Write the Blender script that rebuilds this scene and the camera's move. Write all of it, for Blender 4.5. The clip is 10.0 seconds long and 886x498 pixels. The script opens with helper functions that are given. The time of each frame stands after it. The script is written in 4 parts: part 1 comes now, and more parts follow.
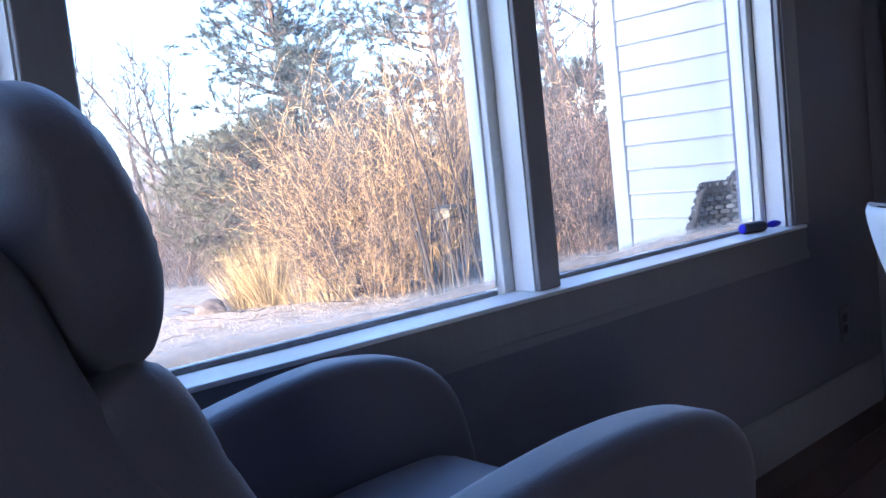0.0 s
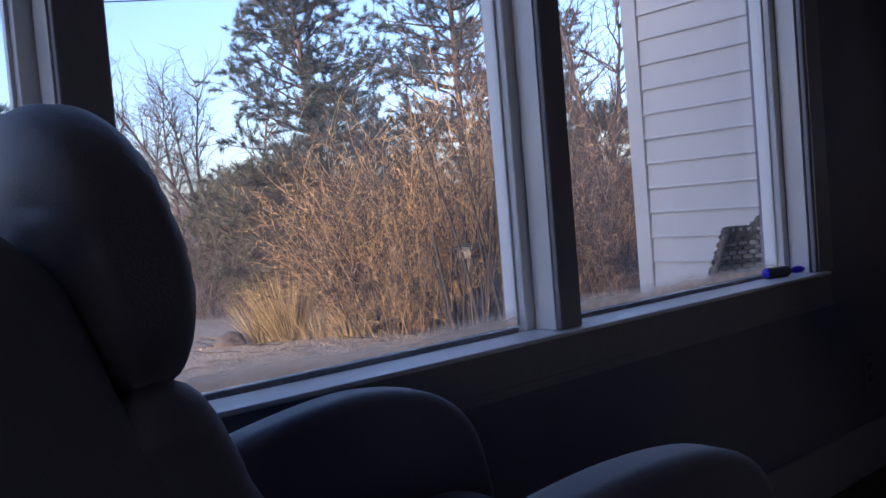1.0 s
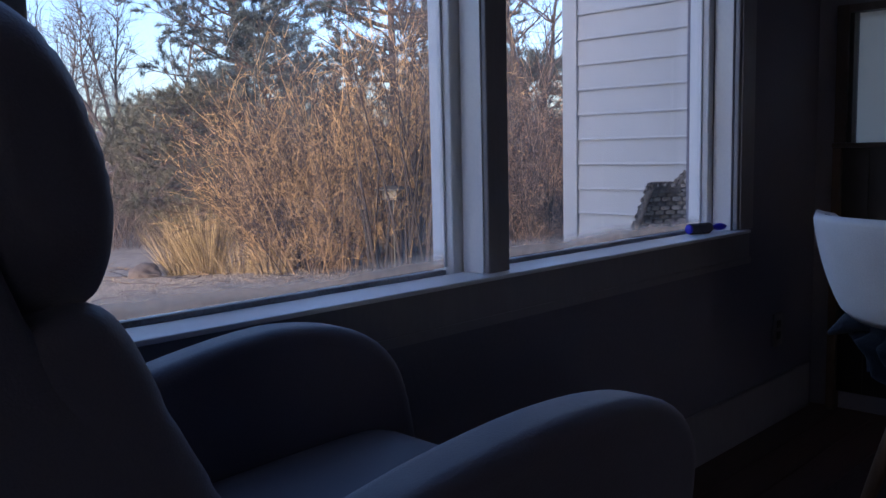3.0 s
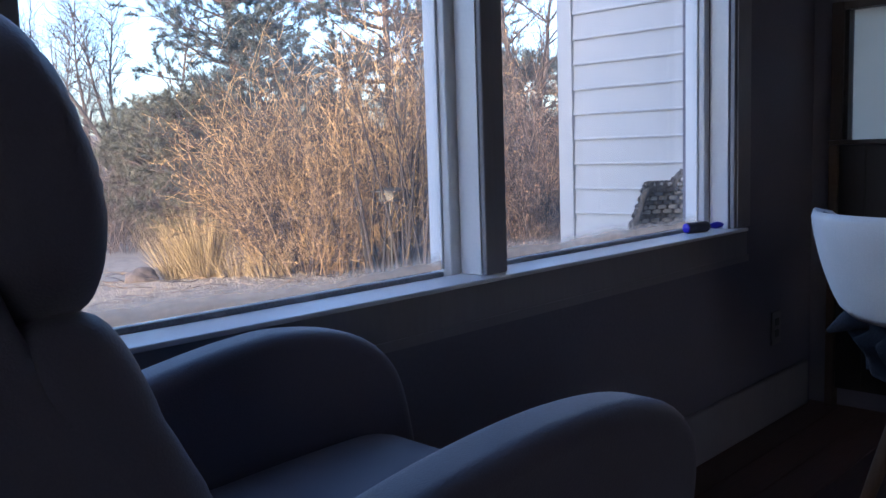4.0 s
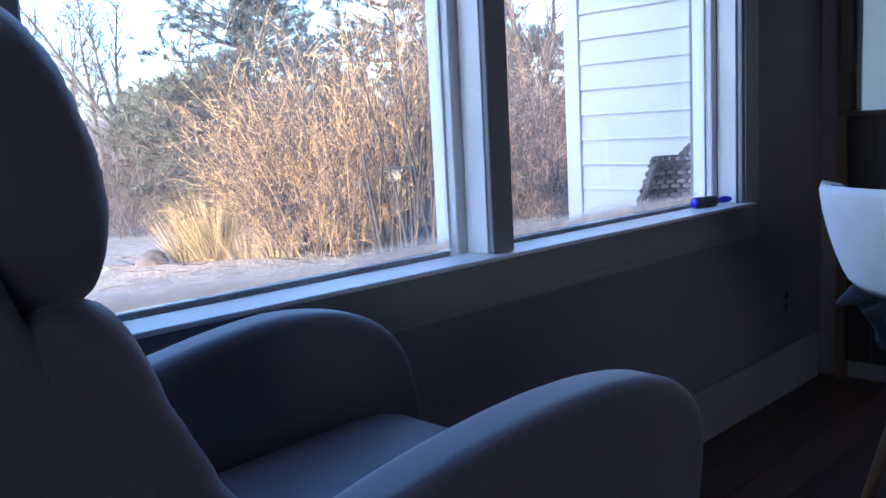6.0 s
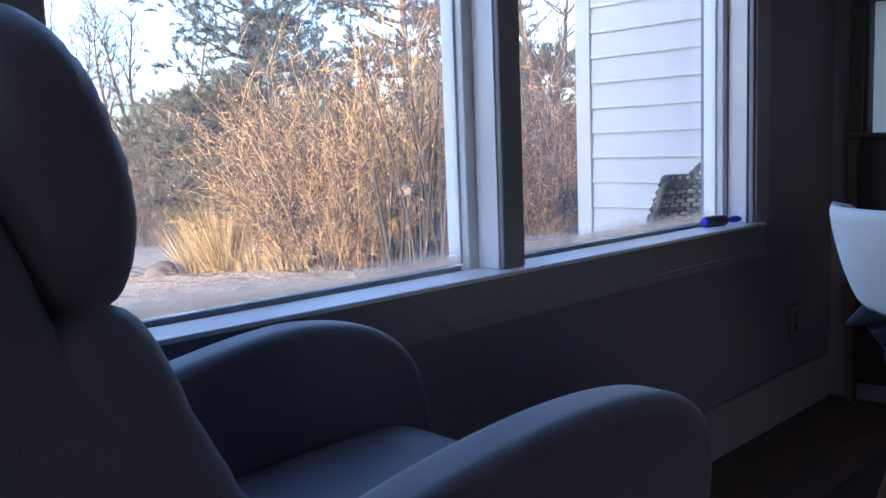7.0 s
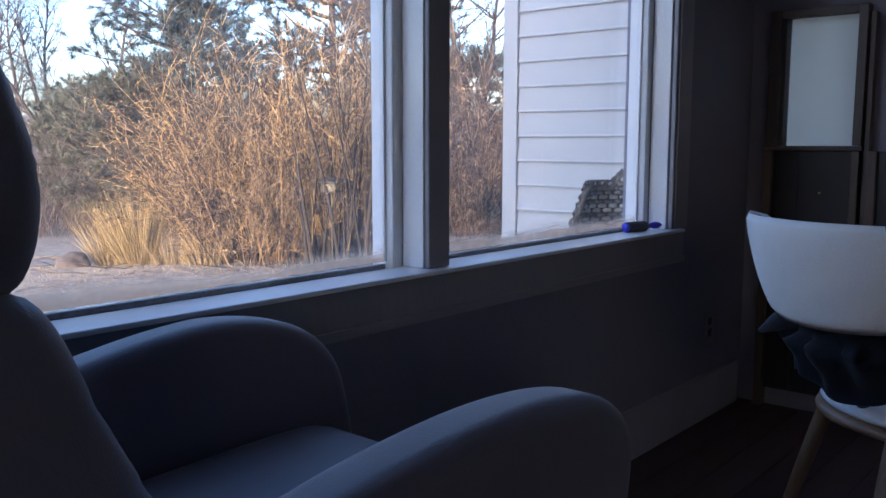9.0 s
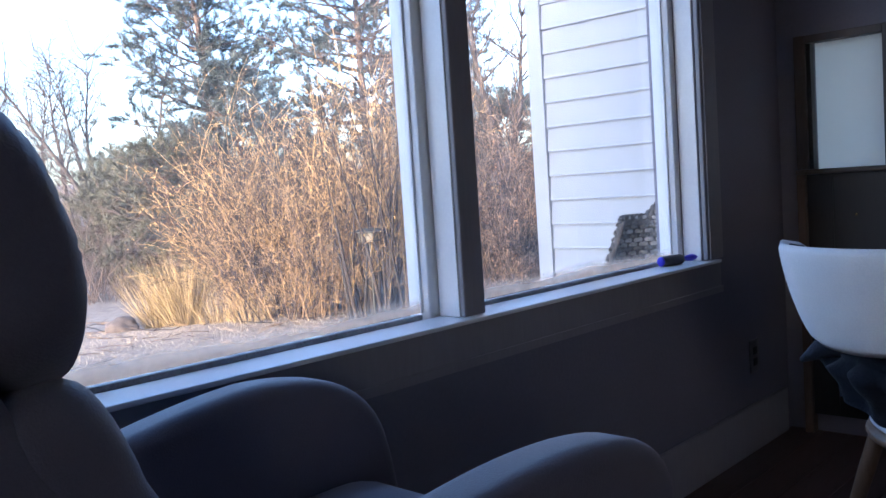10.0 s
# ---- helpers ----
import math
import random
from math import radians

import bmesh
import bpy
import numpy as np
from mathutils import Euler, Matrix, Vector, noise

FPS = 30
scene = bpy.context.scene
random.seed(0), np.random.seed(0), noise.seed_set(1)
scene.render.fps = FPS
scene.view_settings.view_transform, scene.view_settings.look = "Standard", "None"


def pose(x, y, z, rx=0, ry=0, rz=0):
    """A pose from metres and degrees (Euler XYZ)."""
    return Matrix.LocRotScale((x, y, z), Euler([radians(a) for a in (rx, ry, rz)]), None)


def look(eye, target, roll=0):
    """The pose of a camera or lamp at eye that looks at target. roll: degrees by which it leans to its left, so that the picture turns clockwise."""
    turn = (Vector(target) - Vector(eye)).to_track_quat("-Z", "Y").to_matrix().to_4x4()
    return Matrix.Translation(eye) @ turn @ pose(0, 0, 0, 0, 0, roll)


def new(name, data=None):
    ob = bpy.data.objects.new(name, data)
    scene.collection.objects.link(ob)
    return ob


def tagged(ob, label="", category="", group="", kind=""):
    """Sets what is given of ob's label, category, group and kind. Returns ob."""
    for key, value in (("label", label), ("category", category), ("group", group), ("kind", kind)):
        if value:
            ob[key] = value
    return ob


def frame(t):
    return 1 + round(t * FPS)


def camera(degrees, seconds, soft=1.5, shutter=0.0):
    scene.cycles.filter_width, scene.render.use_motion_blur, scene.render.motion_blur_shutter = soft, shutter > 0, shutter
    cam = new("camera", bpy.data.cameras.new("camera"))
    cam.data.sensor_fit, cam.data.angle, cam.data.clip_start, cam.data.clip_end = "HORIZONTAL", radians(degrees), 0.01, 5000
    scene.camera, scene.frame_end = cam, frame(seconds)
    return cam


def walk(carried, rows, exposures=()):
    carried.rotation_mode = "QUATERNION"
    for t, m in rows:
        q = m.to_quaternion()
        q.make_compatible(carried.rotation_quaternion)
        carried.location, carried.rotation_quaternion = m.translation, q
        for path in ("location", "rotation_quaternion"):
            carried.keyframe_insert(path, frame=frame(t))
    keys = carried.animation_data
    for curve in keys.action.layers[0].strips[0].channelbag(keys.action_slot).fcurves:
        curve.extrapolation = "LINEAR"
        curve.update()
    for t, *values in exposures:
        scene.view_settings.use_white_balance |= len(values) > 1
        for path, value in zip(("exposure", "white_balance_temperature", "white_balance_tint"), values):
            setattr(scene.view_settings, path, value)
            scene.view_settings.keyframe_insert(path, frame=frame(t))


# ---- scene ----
cam = camera(54.7, 10.0, soft=1.5)
PATH = [
    (0, (0.091, 0.323, 0.967), (1.407, 1.818, 0.781), -6.1),
    (0.5, (0.084, 0.323, 0.962), (1.413, 1.815, 0.875), -4.7),
    (1, (0.078, 0.318, 0.96), (1.369, 1.843, 0.87), -4.7),
    (1.5, (0.081, 0.328, 0.956), (1.405, 1.824, 0.853), -3.7),
    (2, (0.084, 0.333, 0.956), (1.437, 1.802, 0.866), -2.8),
    (2.5, (0.09, 0.356, 0.947), (1.481, 1.779, 0.749), -0.9),
    (2.7, (0.089, 0.354, 0.947), (1.493, 1.76, 0.717), -0.7),
    (3.8, (0.096, 0.353, 0.953), (1.502, 1.76, 0.745), -2.6),
    (4, (0.094, 0.358, 0.95), (1.509, 1.753, 0.722), -1.9),
    (4.5, (0.098, 0.368, 0.945), (1.533, 1.732, 0.66), -0.4),
    (5, (0.1, 0.377, 0.942), (1.551, 1.715, 0.618), 0.3),
    (5.5, (0.1, 0.376, 0.942), (1.523, 1.743, 0.615), -0.8),
    (5.7, (0.101, 0.359, 0.952), (1.496, 1.761, 0.654), -2.9),
    (7, (0.083, 0.348, 0.953), (1.467, 1.771, 0.712), -2.1),
    (7.5, (0.076, 0.335, 0.961), (1.461, 1.762, 0.754), -2.8),
    (8, (0.08, 0.338, 0.958), (1.472, 1.76, 0.763), -2.7),
    (8.5, (0.085, 0.347, 0.956), (1.533, 1.707, 0.732), -1.3),
    (9, (0.095, 0.364, 0.948), (1.602, 1.656, 0.703), 0.1),
    (9.5, (0.093, 0.36, 0.95), (1.597, 1.659, 0.724), -0.7),
    (10, (0.084, 0.333, 0.967), (1.537, 1.7, 0.822), -3.8),
]
EXPOSURES = [
    (0, 3.56, 5330, 23), (0.5, 2.34, 5560, 28), (1, 1.70, 5720, 32), (1.5, 1.59, 5660, 35), (2, 1.42, 5600, 37), (2.5, 1.45, 5600, 34),
    (3.8, 2.34, 5600, 24), (4.5, 2.84, 5570, 24), (5, 3.18, 5510, 21), (5.6, 3.32, 5130, 20), (7, 2.98, 5530, 23), (7.5, 2.95, 5560, 24),
    (8, 2.57, 5610, 22), (9, 2.52, 5700, 24), (9.5, 2.88, 5680, 24), (10, 3.05, 5620, 23)]
walk(cam, [(t, look(eye, target, roll)) for t, eye, target, roll in PATH], EXPOSURES)

# ---- light ----
SUN_TO = Vector((-0.94, -0.31, 0.19)).normalized()
world = bpy.data.worlds.new("world")
world.use_nodes = True
scene.world = world
wt = world.node_tree
sky = wt.nodes.new("ShaderNodeTexSky")
sky.sky_type = 'NISHITA'
sky.sun_disc = False
sky.sun_elevation = math.asin(SUN_TO.z)
sky.sun_rotation = math.atan2(SUN_TO.x, SUN_TO.y)
sky.air_density, sky.dust_density, sky.ozone_density = 1.0, 2.0, 2.6
wt.links.new(sky.outputs[0], wt.nodes["Background"].inputs[0])
wt.nodes["Background"].inputs[1].default_value = 0.15
sun_data = bpy.data.lights.new("sun", "SUN")
sun_data.energy, sun_data.angle, sun_data.color = 1.9, radians(0.6), (1.0, 0.78, 0.54)
sun = new("sun", sun_data)
sun.matrix_world = look(SUN_TO * 50, (0, 0, 0))


# ---- materials ----
def material(name, colors, rough=0.6, scale=6.0, fine=60.0, bump=0.15, grain=(1, 1, 1), spec=0.5, island=0.0, piece=0.0, metal=0.0, sheen=0.0):
    """Principled surface whose colour wanders between two tones at a broad and a fine scale."""
    m = bpy.data.materials.new(name)
    m.use_nodes = True
    t = m.node_tree
    b = t.nodes["Principled BSDF"]
    co = t.nodes.new("ShaderNodeTexCoord")
    mp = t.nodes.new("ShaderNodeMapping")
    mp.inputs["Scale"].default_value = grain
    t.links.new(co.outputs["Object"], mp.inputs[0])
    n1, n2 = t.nodes.new("ShaderNodeTexNoise"), t.nodes.new("ShaderNodeTexNoise")
    for n, sc, de in ((n1, scale, 3), (n2, fine, 4)):
        n.inputs["Scale"].default_value, n.inputs["Detail"].default_value = sc, de
        t.links.new(mp.outputs[0], n.inputs["Vector"])
    mix = t.nodes.new("ShaderNodeMath")
    mix.operation = "MULTIPLY_ADD"
    mix.inputs[1].default_value = 0.55
    t.links.new(n1.outputs[0], mix.inputs[0])
    half = t.nodes.new("ShaderNodeMath")
    half.operation = "MULTIPLY"
    half.inputs[1].default_value = 0.45
    t.links.new(n2.outputs[0], half.inputs[0])
    t.links.new(half.outputs[0], mix.inputs[2])
    value = mix.outputs[0]
    if island or piece:
        if island:
            g = t.nodes.new("ShaderNodeNewGeometry")
            src, k = g.outputs["Random Per Island"], island
        else:
            g = t.nodes.new("ShaderNodeObjectInfo")
            src, k = g.outputs["Random"], piece
        off = t.nodes.new("ShaderNodeMath")
        off.operation = "MULTIPLY_ADD"
        off.inputs[1].default_value, off.inputs[2].default_value = k, -k / 2
        t.links.new(src, off.inputs[0])
        add = t.nodes.new("ShaderNodeMath")
        t.links.new(off.outputs[0], add.inputs[0])
        t.links.new(value, add.inputs[1])
        value = add.outputs[0]
    ramp = t.nodes.new("ShaderNodeValToRGB")
    ramp.color_ramp.elements[0].position, ramp.color_ramp.elements[1].position = 0.3, 0.7
    ramp.color_ramp.elements[0].color = (*colors[0], 1)
    ramp.color_ramp.elements[1].color = (*colors[-1], 1)
    for k, c in enumerate(colors[1:-1]):
        ramp.color_ramp.elements.new(0.3 + 0.4 * (k + 1) / (len(colors) - 1)).color = (*c, 1)
    t.links.new(value, ramp.inputs[0])
    t.links.new(ramp.outputs[0], b.inputs["Base Color"])
    b.inputs["Roughness"].default_value = rough
    b.inputs["Specular IOR Level"].default_value = spec
    b.inputs["Metallic"].default_value = metal
    b.inputs["Sheen Weight"].default_value = sheen
    if bump:
        bp = t.nodes.new("ShaderNodeBump")
        bp.inputs["Strength"].default_value, bp.inputs["Distance"].default_value = bump, 0.01
        t.links.new(n2.outputs[0], bp.inputs["Height"])
        t.links.new(bp.outputs[0], b.inputs["Normal"])
    return m


def glass_material():
    m = bpy.data.materials.new("window_glass")
    m.use_nodes = True
    t = m.node_tree
    t.nodes.remove(t.nodes["Principled BSDF"])
    tr, gl, mx, fr = (t.nodes.new("ShaderNode" + k) for k in ("BsdfTransparent", "BsdfGlossy", "MixShader", "LayerWeight"))
    tr.inputs[0].default_value = (0.97, 0.98, 0.98, 1)
    gl.inputs["Roughness"].default_value = 0.02
    power, gain = t.nodes.new("ShaderNodeMath"), t.nodes.new("ShaderNodeMath")
    power.operation, gain.operation = "POWER", "MULTIPLY_ADD"
    power.inputs[1].default_value, gain.inputs[1].default_value, gain.inputs[2].default_value = 5.0, 0.9, 0.03
    t.links.new(fr.outputs["Facing"], power.inputs[0])
    t.links.new(power.outputs[0], gain.inputs[0])
    t.links.new(gain.outputs[0], mx.inputs[0])
    # pale veil mixed into the pane imitates glare haze, patchy like smudges
    veil, film, co, nz, rg = (t.nodes.new("ShaderNode" + k) for k in ("BsdfTranslucent", "MixShader", "TexCoord", "TexNoise", "MapRange"))
    veil.inputs[0].default_value = (0.85, 0.86, 0.86, 1)
    nz.inputs["Scale"].default_value, nz.inputs["Detail"].default_value = 3.5, 6
    rg.inputs["From Min"].default_value, rg.inputs["From Max"].default_value = 0.35, 0.75
    rg.inputs["To Min"].default_value, rg.inputs["To Max"].default_value = 0.016, 0.045
    t.links.new(co.outputs["Object"], nz.inputs["Vector"])
    t.links.new(nz.outputs[0], rg.inputs["Value"])
    t.links.new(rg.outputs[0], film.inputs[0])
    t.links.new(tr.outputs[0], film.inputs[1])
    t.links.new(veil.outputs[0], film.inputs[2])
    t.links.new(film.outputs[0], mx.inputs[1])
    t.links.new(gl.outputs[0], mx.inputs[2])
    t.links.new(mx.outputs[0], t.nodes["Material Output"].inputs[0])
    return m


def condensation_material():
    """Patchy mist and droplets on the lower edge of a cold pane."""
    m = bpy.data.materials.new("condensation")
    m.use_nodes = True
    t = m.node_tree
    t.nodes.remove(t.nodes["Principled BSDF"])
    tr, df, mx = (t.nodes.new("ShaderNode" + k) for k in ("BsdfTransparent", "BsdfTranslucent", "MixShader"))
    df.inputs[0].default_value = (0.68, 0.52, 0.40, 1)
    co, sep = t.nodes.new("ShaderNodeTexCoord"), t.nodes.new("ShaderNodeSeparateXYZ")
    t.links.new(co.outputs["Object"], sep.inputs[0])
    nz = t.nodes.new("ShaderNodeTexNoise")
    nz.inputs["Scale"].default_value, nz.inputs["Detail"].default_value = 22, 6
    t.links.new(co.outputs["Object"], nz.inputs["Vector"])
    rg = t.nodes.new("ShaderNodeMapRange")
    rg.interpolation_type = "SMOOTHERSTEP"
    rg.inputs["From Min"].default_value, rg.inputs["From Max"].default_value = -0.010, 0.054
    rg.inputs["To Min"].default_value, rg.inputs["To Max"].default_value = 1.0, 0.0
    wave = t.nodes.new("ShaderNodeTexNoise")
    wave.inputs["Scale"].default_value, wave.inputs["Detail"].default_value = 2.2, 3
    t.links.new(co.outputs["Object"], wave.inputs["Vector"])
    rise = t.nodes.new("ShaderNodeMath")
    rise.operation = "MULTIPLY_ADD"
    rise.inputs[1].default_value, rise.inputs[2].default_value = -0.05, 0.025
    t.links.new(wave.outputs[0], rise.inputs[0])
    lift = t.nodes.new("ShaderNodeMath")
    t.links.new(sep.outputs["Z"], lift.inputs[0])
    t.links.new(rise.outputs[0], lift.inputs[1])
    t.links.new(lift.outputs[0], rg.inputs["Value"])
    grain = t.nodes.new("ShaderNodeMapRange")
    grain.inputs["From Min"].default_value, grain.inputs["From Max"].default_value = 0.25, 0.75
    grain.inputs["To Min"].default_value, grain.inputs["To Max"].default_value = 0.55, 1.0
    t.links.new(nz.outputs[0], grain.inputs["Value"])
    ml = t.nodes.new("ShaderNodeMath")
    ml.operation, ml.use_clamp = "MULTIPLY", True
    t.links.new(rg.outputs[0], ml.inputs[0])
    t.links.new(grain.outputs[0], ml.inputs[1])
    t.links.new(ml.outputs[0], mx.inputs[0])
    t.links.new(tr.outputs[0], mx.inputs[1])
    t.links.new(df.outputs[0], mx.inputs[2])
    t.links.new(mx.outputs[0], t.nodes["Material Output"].inputs[0])
    return m


M = {
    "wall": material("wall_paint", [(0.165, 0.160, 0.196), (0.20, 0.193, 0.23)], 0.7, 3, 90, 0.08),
    # rear walls stay out of view; paler than the slate to bounce light
    "rear_wall": material("rear_wall_bounce", [(0.46, 0.46, 0.47), (0.53, 0.53, 0.54)], 0.8, 3, 90, 0.08),
    "ceiling": material("ceiling_paint", [(0.74, 0.74, 0.73), (0.8, 0.8, 0.79)], 0.9, 2, 80, 0.1),
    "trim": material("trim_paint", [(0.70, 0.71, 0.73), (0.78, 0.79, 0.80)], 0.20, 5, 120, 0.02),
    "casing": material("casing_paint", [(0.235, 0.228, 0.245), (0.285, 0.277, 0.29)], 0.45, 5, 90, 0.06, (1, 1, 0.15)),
    # whiter than the casing: sky sheen on the stool top is put in
    "stool": material("stool_sky_sheen", [(0.78, 0.79, 0.81), (0.87, 0.88, 0.89)], 0.30, 5, 120, 0.015, spec=1.0),
    "vinyl": material("white_vinyl", [(0.72, 0.74, 0.76), (0.80, 0.81, 0.82)], 0.35, 4, 60, 0.03),
    "gasket": material("window_gasket", [(0.16, 0.17, 0.18), (0.42, 0.44, 0.46)], 0.6, 20, 200, 0.2),
    "floor": material("floor_boards", [(0.07, 0.040, 0.034), (0.13, 0.076, 0.062)], 0.4, 4, 40, 0.15, (0.3, 4, 4), piece=0.25),
    "siding": material("siding_vinyl", [(0.465, 0.475, 0.470), (0.525, 0.535, 0.530)], 0.5, 3, 50, 0.05, (0.4, 0.4, 3), piece=0.12),
    "roof": material("roof_shingle", [(0.06, 0.06, 0.06), (0.12, 0.11, 0.11)], 0.9, 3, 30, 0.4),
    "fabric": material("recliner_cover", [(0.084, 0.080, 0.108), (0.110, 0.104, 0.134)], 0.55, 5, 420, 0.14, spec=0.5, sheen=0.2),
    "white_fabric": material("white_upholstery", [(0.66, 0.62, 0.60), (0.80, 0.76, 0.73)], 0.85, 7, 350, 0.2, sheen=0.2),
    "inner_fabric": material("dark_inner_fabric", [(0.10, 0.10, 0.13), (0.14, 0.14, 0.17)], 0.9, 7, 300, 0.2),
    "oak": material("light_wood", [(0.17, 0.095, 0.052), (0.28, 0.165, 0.09)], 0.45, 5, 50, 0.1, (4, 4, 0.4)),
    "post_wood": material("worn_post_wood", [(0.075, 0.05, 0.036), (0.13, 0.088, 0.06)], 0.5, 5, 50, 0.1, (4, 4, 0.4)),
    "dark_wood": material("dark_wood", [(0.045, 0.033, 0.027), (0.085, 0.062, 0.047)], 0.45, 5, 45, 0.12, (4, 4, 0.4)),
    "black_wood": material("blackened_wood", [(0.012, 0.011, 0.012), (0.025, 0.022, 0.022)], 0.5, 5, 45, 0.1, (4, 4, 0.4)),
    "navy": material("navy_cloth", [(0.006, 0.007, 0.013), (0.013, 0.015, 0.025)], 0.85, 12, 200, 0.3, sheen=0.08),
    "blue": material("blue_plastic", [(0.03, 0.02, 0.55), (0.05, 0.03, 0.65)], 0.3, 8, 60, 0.0),
    "grey_plastic": material("grey_plastic", [(0.035, 0.035, 0.045), (0.06, 0.06, 0.07)], 0.45, 30, 120, 0.1),
    "brass": material("brass", [(0.6, 0.45, 0.2), (0.7, 0.52, 0.25)], 0.2, 10, 60, 0.0, metal=1.0),
    "plate": material("outlet_plate", [(0.16, 0.16, 0.17), (0.20, 0.20, 0.21)], 0.4, 8, 60, 0.0),
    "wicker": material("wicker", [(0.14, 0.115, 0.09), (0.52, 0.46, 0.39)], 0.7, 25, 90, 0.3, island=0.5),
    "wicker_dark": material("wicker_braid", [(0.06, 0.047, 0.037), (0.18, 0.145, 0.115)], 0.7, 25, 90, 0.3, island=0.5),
    "ground": material("dry_ground", [(0.12, 0.10, 0.085), (0.25, 0.21, 0.165), (0.42, 0.355, 0.27)], 0.95, 0.9, 9, 0.8),
    "grass": material("dry_grass", [(0.16, 0.11, 0.05), (0.54, 0.40, 0.18)], 0.8, 4, 20, 0.0, island=0.5),
    "lawn": material("winter_lawn", [(0.30, 0.245, 0.165), (0.44, 0.365, 0.25)], 0.9, 4, 20, 0.0, island=0.5),
    # stem and twig ramps hold inner shade and golden sun as dark and bright tones
    "stem": material("shrub_bark", [(0.03, 0.025, 0.023), (0.07, 0.052, 0.042), (0.13, 0.088, 0.058), (0.38, 0.25, 0.125)], 0.8, 8, 60, 0.2, island=0.6),
    "dark_stem": material("dark_shrub_bark", [(0.016, 0.014, 0.013), (0.052, 0.040, 0.033)], 0.85, 8, 60, 0.3, island=0.3),
    "twig": material("shrub_twig_sun_shade", [(0.03, 0.024, 0.02), (0.05, 0.037, 0.028), (0.13, 0.078, 0.04), (0.62, 0.40, 0.16)], 0.6, 4, 40, 0.0, island=0.75),
    "twig_red": material("red_twig_sun_shade", [(0.024, 0.02, 0.018), (0.042, 0.031, 0.026), (0.085, 0.054, 0.04), (0.36, 0.25, 0.16)], 0.6, 4, 40, 0.0, island=0.75),
    "bark": material("tree_bark", [(0.07, 0.05, 0.04), (0.16, 0.115, 0.09)], 0.9, 6, 50, 0.5),
    "grey_bark": material("grey_bark", [(0.055, 0.046, 0.043), (0.14, 0.115, 0.10)], 0.9, 6, 50, 0.3),
    "needle": material("pine_needles", [(0.026, 0.038, 0.037), (0.088, 0.106, 0.094)], 0.55, 1.2, 12, 0.0, island=0.6),
    "juniper": material("juniper_needles", [(0.055, 0.060, 0.038), (0.13, 0.12, 0.075)], 0.6, 1.2, 12, 0.0, island=0.6),
    "brush": material("far_brush", [(0.085, 0.064, 0.052), (0.22, 0.165, 0.13)], 0.9, 0.6, 8, 0.0, island=0.5),
    "stone": material("field_stone", [(0.06, 0.048, 0.042), (0.15, 0.12, 0.10)], 0.9, 5, 30, 0.6),
    "metal_dark": material("dark_metal", [(0.025, 0.027, 0.024), (0.05, 0.05, 0.042)], 0.5, 10, 60, 0.1),
    "seed": material("feeder_pane", [(0.08, 0.072, 0.05), (0.13, 0.118, 0.085)], 0.4, 12, 60, 0.1),
    # golden tones that stand in for sunlit specks along the twigs
    "speck": material("sunlit_specks", [(0.06, 0.036, 0.02), (0.18, 0.105, 0.05), (0.55, 0.34, 0.13)], 0.7, 4, 20, 0.0, island=0.7),
    "speck_red": material("sunlit_red_specks", [(0.06, 0.034, 0.025), (0.17, 0.092, 0.055), (0.42, 0.23, 0.11)], 0.7, 4, 20, 0.0, island=0.7),
    "cable": material("cable_rubber", [(0.02, 0.02, 0.022), (0.03, 0.03, 0.032)], 0.6, 10, 60, 0.0),
}


def shade_material():
    """Thin white cloth that lets daylight through."""
    m = bpy.data.materials.new("shade_cloth")
    m.use_nodes = True
    t = m.node_tree
    t.nodes.remove(t.nodes["Principled BSDF"])
    df, tl, mx, nz, rp = (t.nodes.new("ShaderNode" + k) for k in ("BsdfDiffuse", "BsdfTranslucent", "MixShader", "TexNoise", "ValToRGB"))
    co = t.nodes.new("ShaderNodeTexCoord")
    nz.inputs["Scale"].default_value, nz.inputs["Detail"].default_value = 5, 5
    t.links.new(co.outputs["Object"], nz.inputs["Vector"])
    rp.color_ramp.elements[0].color, rp.color_ramp.elements[1].color = (0.90, 0.86, 0.80, 1), (0.97, 0.94, 0.89, 1)
    t.links.new(nz.outputs[0], rp.inputs[0])
    mx.inputs[0].default_value = 0.90
    for k, b in ((1, df), (2, tl)):
        t.links.new(rp.outputs[0], b.inputs[0])
        t.links.new(b.outputs[0], mx.inputs[k])
    t.links.new(mx.outputs[0], t.nodes["Material Output"].inputs[0])
    return m


GLASS, MIST, SHADE = glass_material(), condensation_material(), shade_material()


# ---- mesh helpers ----
def link(name, me, mat, parent=None, label=""):
    ob = new(name, me)
    if mat and not me.materials:
        me.materials.append(mat)
    if parent:
        ob.parent = parent
    if label:
        ob["label"] = label
    return ob


def part(name, bm, mat, parent=None, label="", smooth=False):
    me = bpy.data.meshes.new(name)
    bm.to_mesh(me)
    bm.free()
    if smooth:
        for p in me.polygons:
            p.use_smooth = p.loop_total < 9
    return link(name, me, mat, parent, label)


def thing(name, label, category, at=(0, 0, 0), group="", kind=""):
    ob = new(name)
    ob.location = at
    return tagged(ob, label, category, group, kind)


